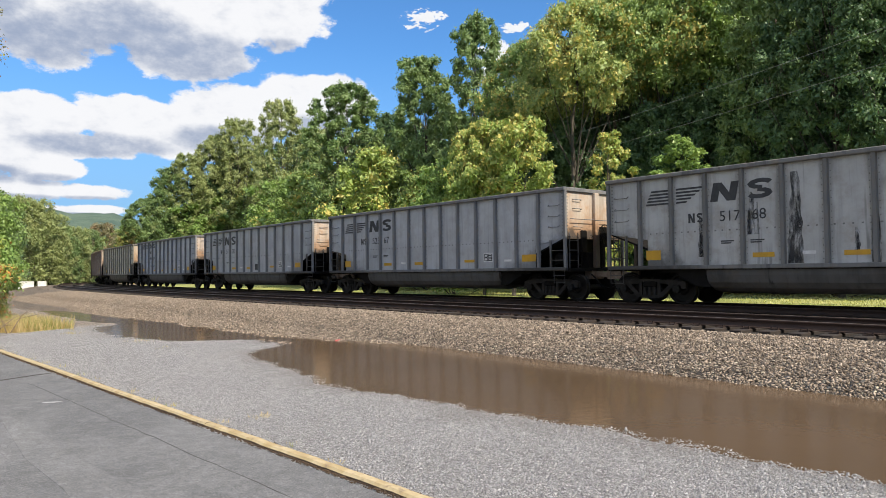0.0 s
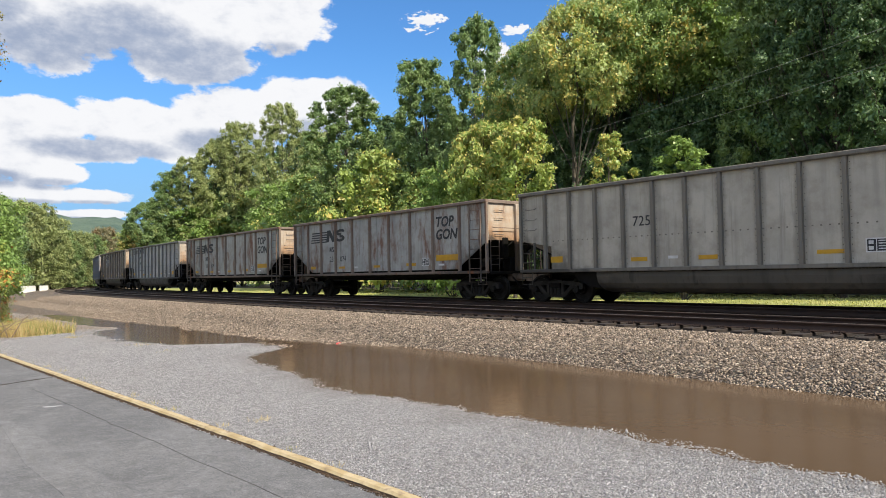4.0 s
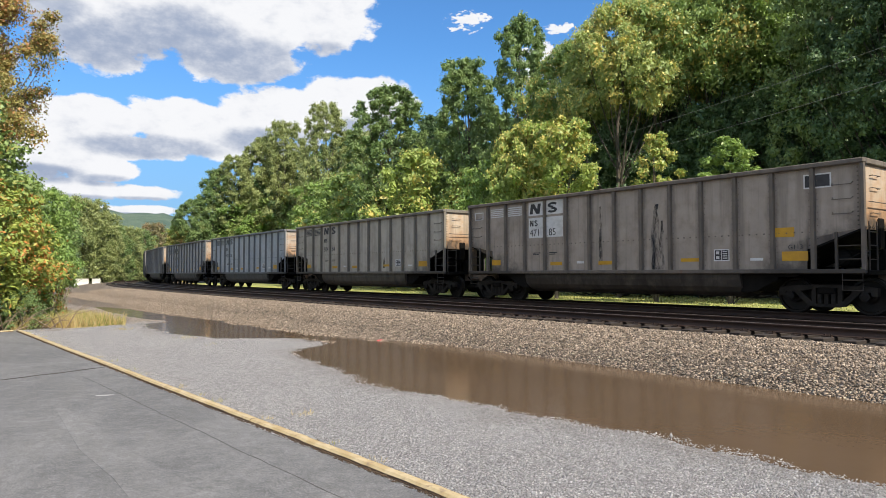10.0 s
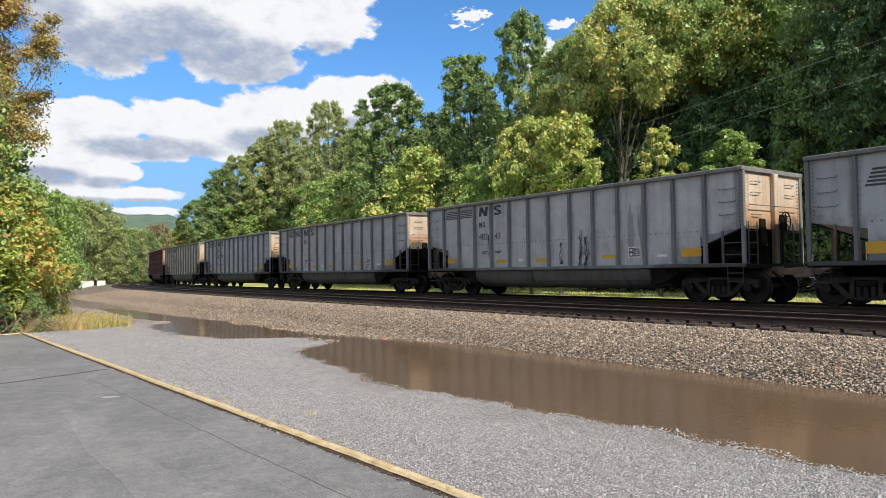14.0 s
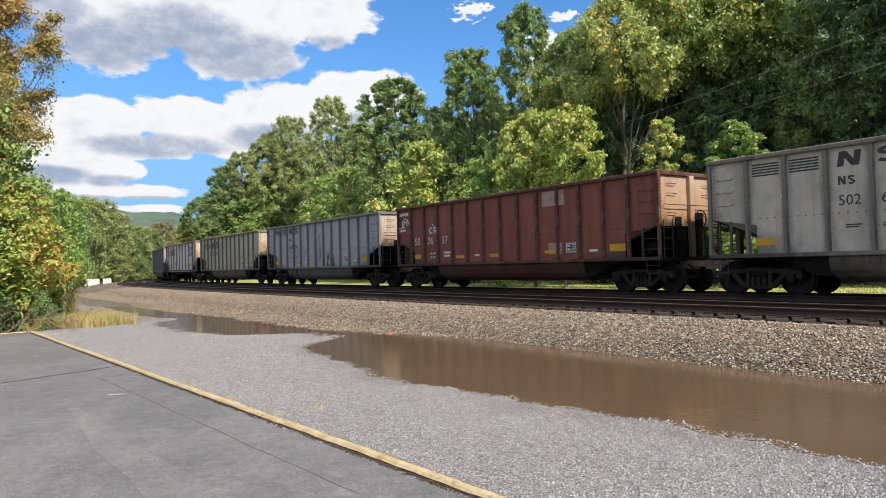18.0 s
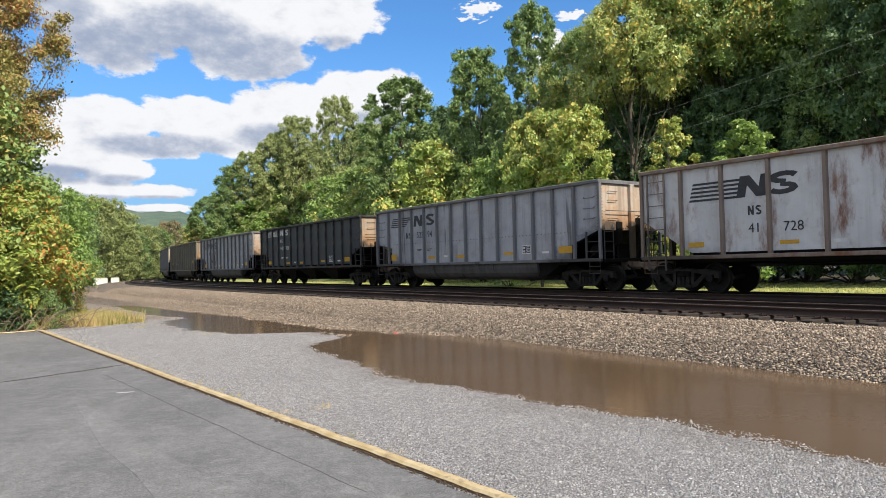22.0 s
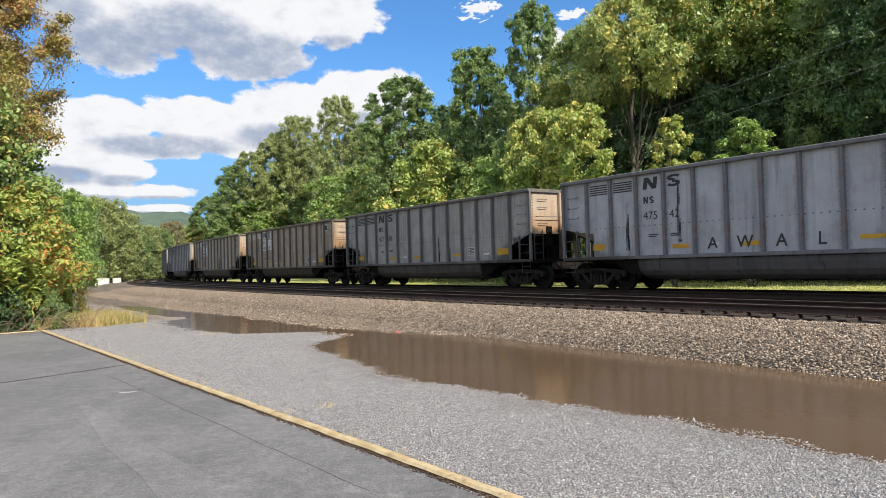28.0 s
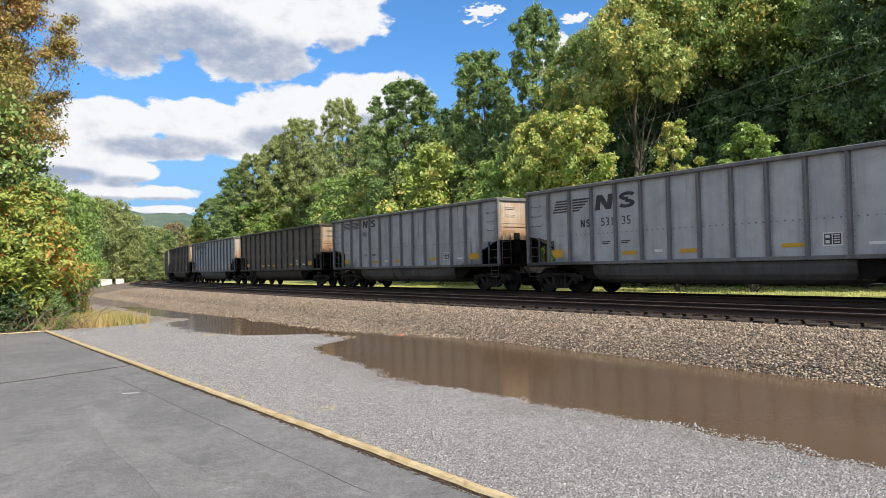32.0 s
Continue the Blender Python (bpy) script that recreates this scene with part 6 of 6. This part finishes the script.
        mark(car, lib("long", stripes_long), ink, "", Matrix.Translation((0.46, 0, -0.24))), mark(car, lib("emb3a", lambda: emblem(-4.12, 2.66, 0.58, 0.85, 0.04, 0.12, 0)), ink), mark(car, lib("emb3b", lambda: emblem(-4.12, 2.66, 0.58, 0.85, 0.04, 0.12, 1)), ink)
        nx, nz, nsz, rx = (-3.80, -2.85), 1.70, 0.24, None
        for half in (0, 1):
            mark(car, lib(("mk3", half), lambda: emblem(-3.80, 2.17, 0.25, 0.17, 0.06, 0.0, half)), ink)
        mark(car, lib("topgon1", lambda: words("TOP", 0.55, 0.2, 0.016)), INK, "slanted black painted words", at(4.28, 2.90), "lettering")
        mark(car, lib("topgon2", lambda: words("GON", 0.55, 0.2, 0.016)), INK, "slanted black painted words", at(4.28, 2.40), "lettering")
    elif logo == "red":
        arc = Shape()
        for r, w, a0, a1 in ((0.30, 0.075, -0.1, 3.5), (0.175, 0.07, -0.5, 4.2)):
            rim = [((r - q) * math.cos(a0 + (a1 - a0) * j / 12) - 6.66, 2.94 + (r - q) * math.sin(a0 + (a1 - a0) * j / 12)) for j in range(13) for q in (0, w)]
            ribbon(arc, list(zip(rim[::2], rim[1::2])), -1.53, -1.534)
        for j in range(2):
            arc.prism([(-7.18, 2.60 + j * 0.14), (-6.62 - 0.14 * j, 2.64 + j * 0.14), (-6.70, 2.73 + j * 0.14), (-7.18, 2.69 + j * 0.14)], "y", -1.53, -1.534)
        mark(car, arc.mesh("emblem"), WHITE, "white arched company sign")
        row = Shape()
        for j in range(7):
            row.box(-7.14 + j * 0.108, -7.055 + j * 0.108, -1.534, -1.53, 3.34, 3.48)
        mark(car, row.mesh("small_print"), WHITE)
        row = Shape()
        rim = [((0.145 - q) * math.cos(0.8 + 4.7 * j / 10) - 4.63, 2.56 + (0.145 - q) * math.sin(0.8 + 4.7 * j / 10)) for j in range(11) for q in (0, 0.06)]
        ribbon(row, list(zip(rim[::2], rim[1::2])), -1.53, -1.534)
        row.box(-4.44, -4.38, -1.534, -1.53, 2.42, 2.70), row.box(-4.38, -4.24, -1.534, -1.53, 2.64, 2.70), row.box(-4.26, -4.20, -1.534, -1.53, 2.56, 2.66)
        row.box(-4.38, -4.24, -1.534, -1.53, 2.52, 2.58), row.prism([(-4.34, 2.52), (-4.24, 2.42), (-4.16, 2.42), (-4.28, 2.52)], "y", -1.53, -1.534)
        row.disc(-4.48, -1.534, -1.53, 2.80, 0.045, 10)
        mark(car, row.mesh("small_print"), WHITE)
        mark(car, words("LD LMT", 0.13, 0, 0.004), WHITE, "", at(-4.72, 1.52, -1.534), "lettering"), mark(car, words("LT WT", 0.13, 0, 0.004), WHITE, "", at(-4.72, 1.34, -1.534), "lettering")
        mark(car, bars(-3.72, 1.53, (1, 0.85), 0.52, 0.08), WHITE)
        nx, nz, nsz, rx = (-5.92, -4.92, -3.86), 1.96, 0.30, None
        mark(car, plate(2.3, 3.35, 3.02, 3.55).mesh("faded_panel"), lib("peach", lambda: surface("faded_panel", (0.34, 0.22, 0.18), (0.42, 0.30, 0.25), 3)), "faded pinkish rectangle of old lettering")
        mark(car, plate(2.55, 3.2, 1.32, 1.72).mesh("faded_panel"), LIB["peach"], "faded pinkish rectangle")
    elif logo == "dark":
        nx, nz, nsz, rx = (-5.6, -4.55), 1.66, 0.30, None
        for half in (0, 1):
            mark(car, lib(("mk4", half), lambda: emblem(-5.62, 2.10, 0.20, 0.16, 0.06, 0.0, half)), WHITE)
    else:
        nx, nz, nsz, rx = (-3.75, -2.78), 2.35, 0.28, None
    if rx is not None:
        for half in (0, 1):
            mark(car, lib(("mk1", half), lambda: emblem(-4.62, 2.29, 0.26, 0.19, 0.07, 0.0, half)), ink)
    for txt, x in zip(num, nx):
        if txt:
            mark(car, lib(("num", txt, nsz), lambda: words(txt, nsz * 1.5)), ink, "painted car number", at(x, nz, -1.5345), "lettering")
    if logo not in ("none", "long", "red"):
        for q in small:
            mark(car, q, ink)
    if logo == "long":
        spots = ((-5.65, -5.15, 1.36, 1.50), (-2.95, -2.45, 1.36, 1.46), (-0.05, 0.45, 1.36, 1.46), (2.35, 3.0, 1.38, 1.50), (4.3, 5.65, 1.55, 1.78))
    elif logo == "dark":
        spots = ((-6.0, -5.6, 1.70, 1.88), (-2.6, -2.1, 1.42, 1.53), (-0.6, -0.05, 1.42, 1.53), (1.8, 2.35, 1.42, 1.53), (4.95, 5.55, 1.74, 1.98), (6.2, 6.5, 2.1, 2.22))
    else:
        spots = ((-5.97, -5.50, 1.29, 1.57) if logo == "wing" else (-5.95, -5.45, 1.34, 1.54), (-2.85, -2.30, 1.31, 1.43), (-0.70, -0.15, 1.31, 1.43), (2.35, 2.95, 1.36, 1.46), (5.30, 5.95, 1.34, 1.58))
    for sp in spots:
        mark(car, lib(("refl", sp), lambda: plate(*sp, y=-1.531).mesh("reflector")), YELLOW, "yellow reflective strip")
    if logo != "dark":
        mark(car, lib("databox", data_box), WHITE, "white-framed data panel", Matrix.Translation((3.40, 0, 1.36)))
        mark(car, lib("datafield", lambda: plate(3.43, 3.83, 1.39, 1.66, y=-1.528).mesh("dark_panel")), INK)
        mark(car, lib("label1", lambda: plate(-1.62, -1.32, 1.36, 1.44).mesh("small_plate")), WHITE)
        mark(car, lib("label2", lambda: plate(4.45, 4.80, 1.36, 1.43).mesh("small_plate")), WHITE)
    # what only this car carries
    for k, (x, z0, z1, w) in enumerate(STAINS.get(i, ())):
        mark(car, stain(x, z0, z1, w, i * 7 + k), SOOT, "black run of soot", name="soot_stain")
    if i == 2:
        mark(car, plate(0.42, 0.96, 1.24, 1.60).mesh("painted_patch"), INK, "dark painted-over patch")
    elif i in (9, 10, 13):
        mark(car, words({9: "G116", 10: "G113", 13: "G079"}[i], 0.17), ink, "small stencilled code", at(5.45, 1.63), "lettering")
        if i == 10:
            mark(car, plate(5.0, 5.62, 1.95, 2.19, y=-1.531).mesh("reflector"), YELLOW, "yellow reflective strip")
    elif i == 30:
        mark(car, plate(2.15, 2.80, 1.22, 1.60).mesh("painted_patch"), lib("patch", lambda: surface("blue_grey_patch", (0.24, 0.26, 0.34), (0.29, 0.31, 0.38), 3)), "blue-grey painted-over patch")
    elif i == 27:
        for txt, x in (("A", -1.68), ("W", -0.80), ("A", 0.30), ("L", 1.36)):
            mark(car, words(txt, 0.46, 0.05, 0.006), INK, "sprayed black letter", at(x, 1.27, -1.536), "lettering")
    return car, wheels


GREY, BLUE, TAN, BROWN = "weathered grey steel coal gondola with black runs", "blue-grey steel coal gondola with rounded tub", "dusty beige steel coal gondola with rounded tub", "brown dirt-coated coal gondola with white marking panels"
CARS = [
    (-2, "tub", (0.40, 0.41, 0.42), "wing", ("", ""), GREY, 0.3, 0.0, 0.3), (-1, "tub", (0.40, 0.41, 0.43), "bar", ("", ""), GREY, 0.3, 0.0, 0.3),
    (0, "tub", (0.43, 0.43, 0.42), "wing", ("517", "68"), GREY, 0.5, 0.05, 0.8), (1, "tub", (0.42, 0.43, 0.45), "wing", ("523", "67"), GREY, 0.3, 0.0, 0.1),
    (2, "tub", (0.42, 0.43, 0.45), "wing", ("513", "28"), GREY, 0.25, 0.0, 0.1), (3, "tub", (0.38, 0.40, 0.45), "bar", ("486", "09"), BLUE, 0.3, 0.0, 0.1),
    (4, "tub", (0.47, 0.435, 0.37), "none", ("", "725"), TAN, 0.4, 0.0, 0.05), (5, "flat", (0.42, 0.42, 0.40), "long", ("23", "074"), "rust-streaked pale gondola with slanted painted words", 0.5, 0.95, 0.2),
    (6, "flat", (0.44, 0.44, 0.41), "long", ("23", "506"), "rust-streaked pale gondola with slanted painted words", 0.5, 0.85, 0.4), (7, "tub", (0.43, 0.43, 0.42), "bar", ("499", ""), GREY, 0.35, 0.0, 0.7),
    (8, "tub", (0.35, 0.295, 0.25), "panel", ("465", "99"), BROWN, 0.6, 0.05, 0.1), (9, "tub", (0.42, 0.46, 0.51), "bar", ("486", "70"), BLUE, 0.2, 0.0, 0.05),
    (10, "tub", (0.37, 0.318, 0.27), "panel", ("471", "85"), BROWN, 0.6, 0.0, 0.2), (11, "tub", (0.47, 0.435, 0.37), "bar", ("504", "84"), TAN, 0.4, 0.0, 0.35),
    (12, "tub", (0.40, 0.44, 0.48), "bar", ("475", "08"), BLUE, 0.2, 0.0, 0.05), (13, "tub", (0.36, 0.37, 0.385), "wing", ("526", "44"), GREY, 0.4, 0.0, 0.8),
    (14, "tub", (0.42, 0.425, 0.43), "bar", ("483", "43"), GREY, 0.35, 0.0, 0.7), (15, "tub", (0.40, 0.405, 0.41), "bar", ("", ""), GREY, 0.4, 0.0, 0.3),
    (16, "tub", (0.38, 0.40, 0.42), "bar", ("477", "70"), GREY, 0.45, 0.0, 0.5), (17, "tub", (0.47, 0.435, 0.37), "bar", ("502", "63"), TAN, 0.4, 0.0, 0.3),
    (18, "tub", (0.215, 0.066, 0.050), "red", ("50", "76", "37"), "faded oxide-red coal gondola with white markings", 0.35, 0.1, 0.1), (19, "tub", (0.38, 0.40, 0.44), "bar", ("488", "90"), BLUE, 0.4, 0.0, 0.6),
    (20, "tub", (0.47, 0.435, 0.37), "wing", ("506", "90"), TAN, 0.35, 0.0, 0.1), (21, "flat", (0.60, 0.60, 0.575), "long", ("41", "728"), "white gondola streaked with rust and slanted words", 0.15, 0.82, 0.05),
    (22, "tub", (0.38, 0.39, 0.42), "wing", ("523", "94"), GREY, 0.4, 0.0, 0.4), (23, "hopper", (0.052, 0.056, 0.062), "bar", ("148", "939"), "black three-bay hopper car with white markings", 0.12, 0.0, 0.0),
    (24, "tub", (0.37, 0.38, 0.41), "wing", ("520", "70"), "soot-stained grey coal gondola", 0.7, 0.0, 0.9), (25, "tub", (0.086, 0.076, 0.058), "dark", ("10", "594"), "dark brown coal gondola with pale ribs", 0.3, 0.0, 0.0),
    (26, "tub", (0.42, 0.425, 0.42), "bar", ("", ""), GREY, 0.4, 0.0, 0.6), (27, "tub", (0.42, 0.43, 0.455), "bar", ("475", "42"), "grey coal gondola with sprayed letters", 0.35, 0.0, 0.5),
    (28, "tub", (0.36, 0.355, 0.345), "bar", ("477", "86"), GREY, 0.55, 0.05, 0.6), (29, "tub", (0.37, 0.305, 0.245), "panel", ("465", "20"), BROWN, 0.6, 0.05, 0.35),
    (30, "tub", (0.40, 0.34, 0.285), "panel", ("468", "55"), BROWN, 0.6, 0.05, 0.6), (31, "tub", (0.40, 0.41, 0.425), "wing", ("531", "35"), GREY, 0.3, 0.0, 0.15),
    (32, "tub", (0.39, 0.40, 0.41), "bar", ("", ""), GREY, 0.4, 0.0, 0.4), (33, "tub", (0.115, 0.098, 0.085), "none", ("", ""), "dark brown coal gondola coated in dirt", 0.4, 0.0, 0.1),
    (34, "tub", (0.36, 0.39, 0.43), "bar", ("", ""), BLUE, 0.3, 0.0, 0.2), (35, "tub", (0.17, 0.145, 0.13), "none", ("", ""), "dark brown coal gondola coated in dirt", 0.4, 0.0, 0.1),
    (36, "tub", (0.40, 0.40, 0.40), "bar", ("", ""), GREY, 0.4, 0.0, 0.3), (37, "tub", (0.40, 0.41, 0.42), "wing", ("", ""), GREY, 0.4, 0.0, 0.3), (38, "tub", (0.38, 0.40, 0.43), "bar", ("", ""), BLUE, 0.4, 0.0, 0.3)]

TRAIN = []
for n, kind, color, logo, num, label, grime, rust, drip in CARS:
    TRAIN.append((n, *make_car(n, kind, color, logo, num, label, "coal car" if kind != "hopper" else "hopper car", grime, rust, drip * (0.4 if n in STAINS else 1.0))))


def rear_corner(t):
    """How far along the track the rear end of the first full car is at t seconds."""
    return -0.007593 * t * t - 15.2316 * t - 2.778


def car_pose(n, t):
    c = rear_corner(t) + n * LEN - BODY / 2
    a, b = track(c - TRUCK, 0.0, RZ), track(c + TRUCK, 0.0, RZ)
    x = Vector(a - b).normalized()
    y = Vector((0, 0, 1)).cross(x).normalized()
    z = x.cross(y)
    mid = (a + b) / 2
    m = Matrix((x, y, z)).transposed().to_4x4()
    m.translation = mid
    return m


def motions():
    for n, car, wheels in TRAIN:
        walk(car, [(k * 0.5, car_pose(n, k * 0.5)) for k in range(65)])
        # the wheels roll while the car passes the lot
        ts = [k / FPS for k in range(32 * FPS + 1)]
        ts = [t for t in ts if -24 < rear_corner(t) + n * LEN - BODY / 2 < 40]
        if not ts:
            continue
        for w in wheels:
            home = w.matrix_basis.copy()
            turns = [(t, home @ Matrix.Rotation(-rear_corner(t) / 0.457, 4, "Y")) for t in ts]
            if ts[0] > 0:
                turns.insert(0, (0.0, turns[0][1]))
            if ts[-1] < 32:
                turns.append((32.0, turns[-1][1]))
            walk(w, turns)


make_stones()
motions()
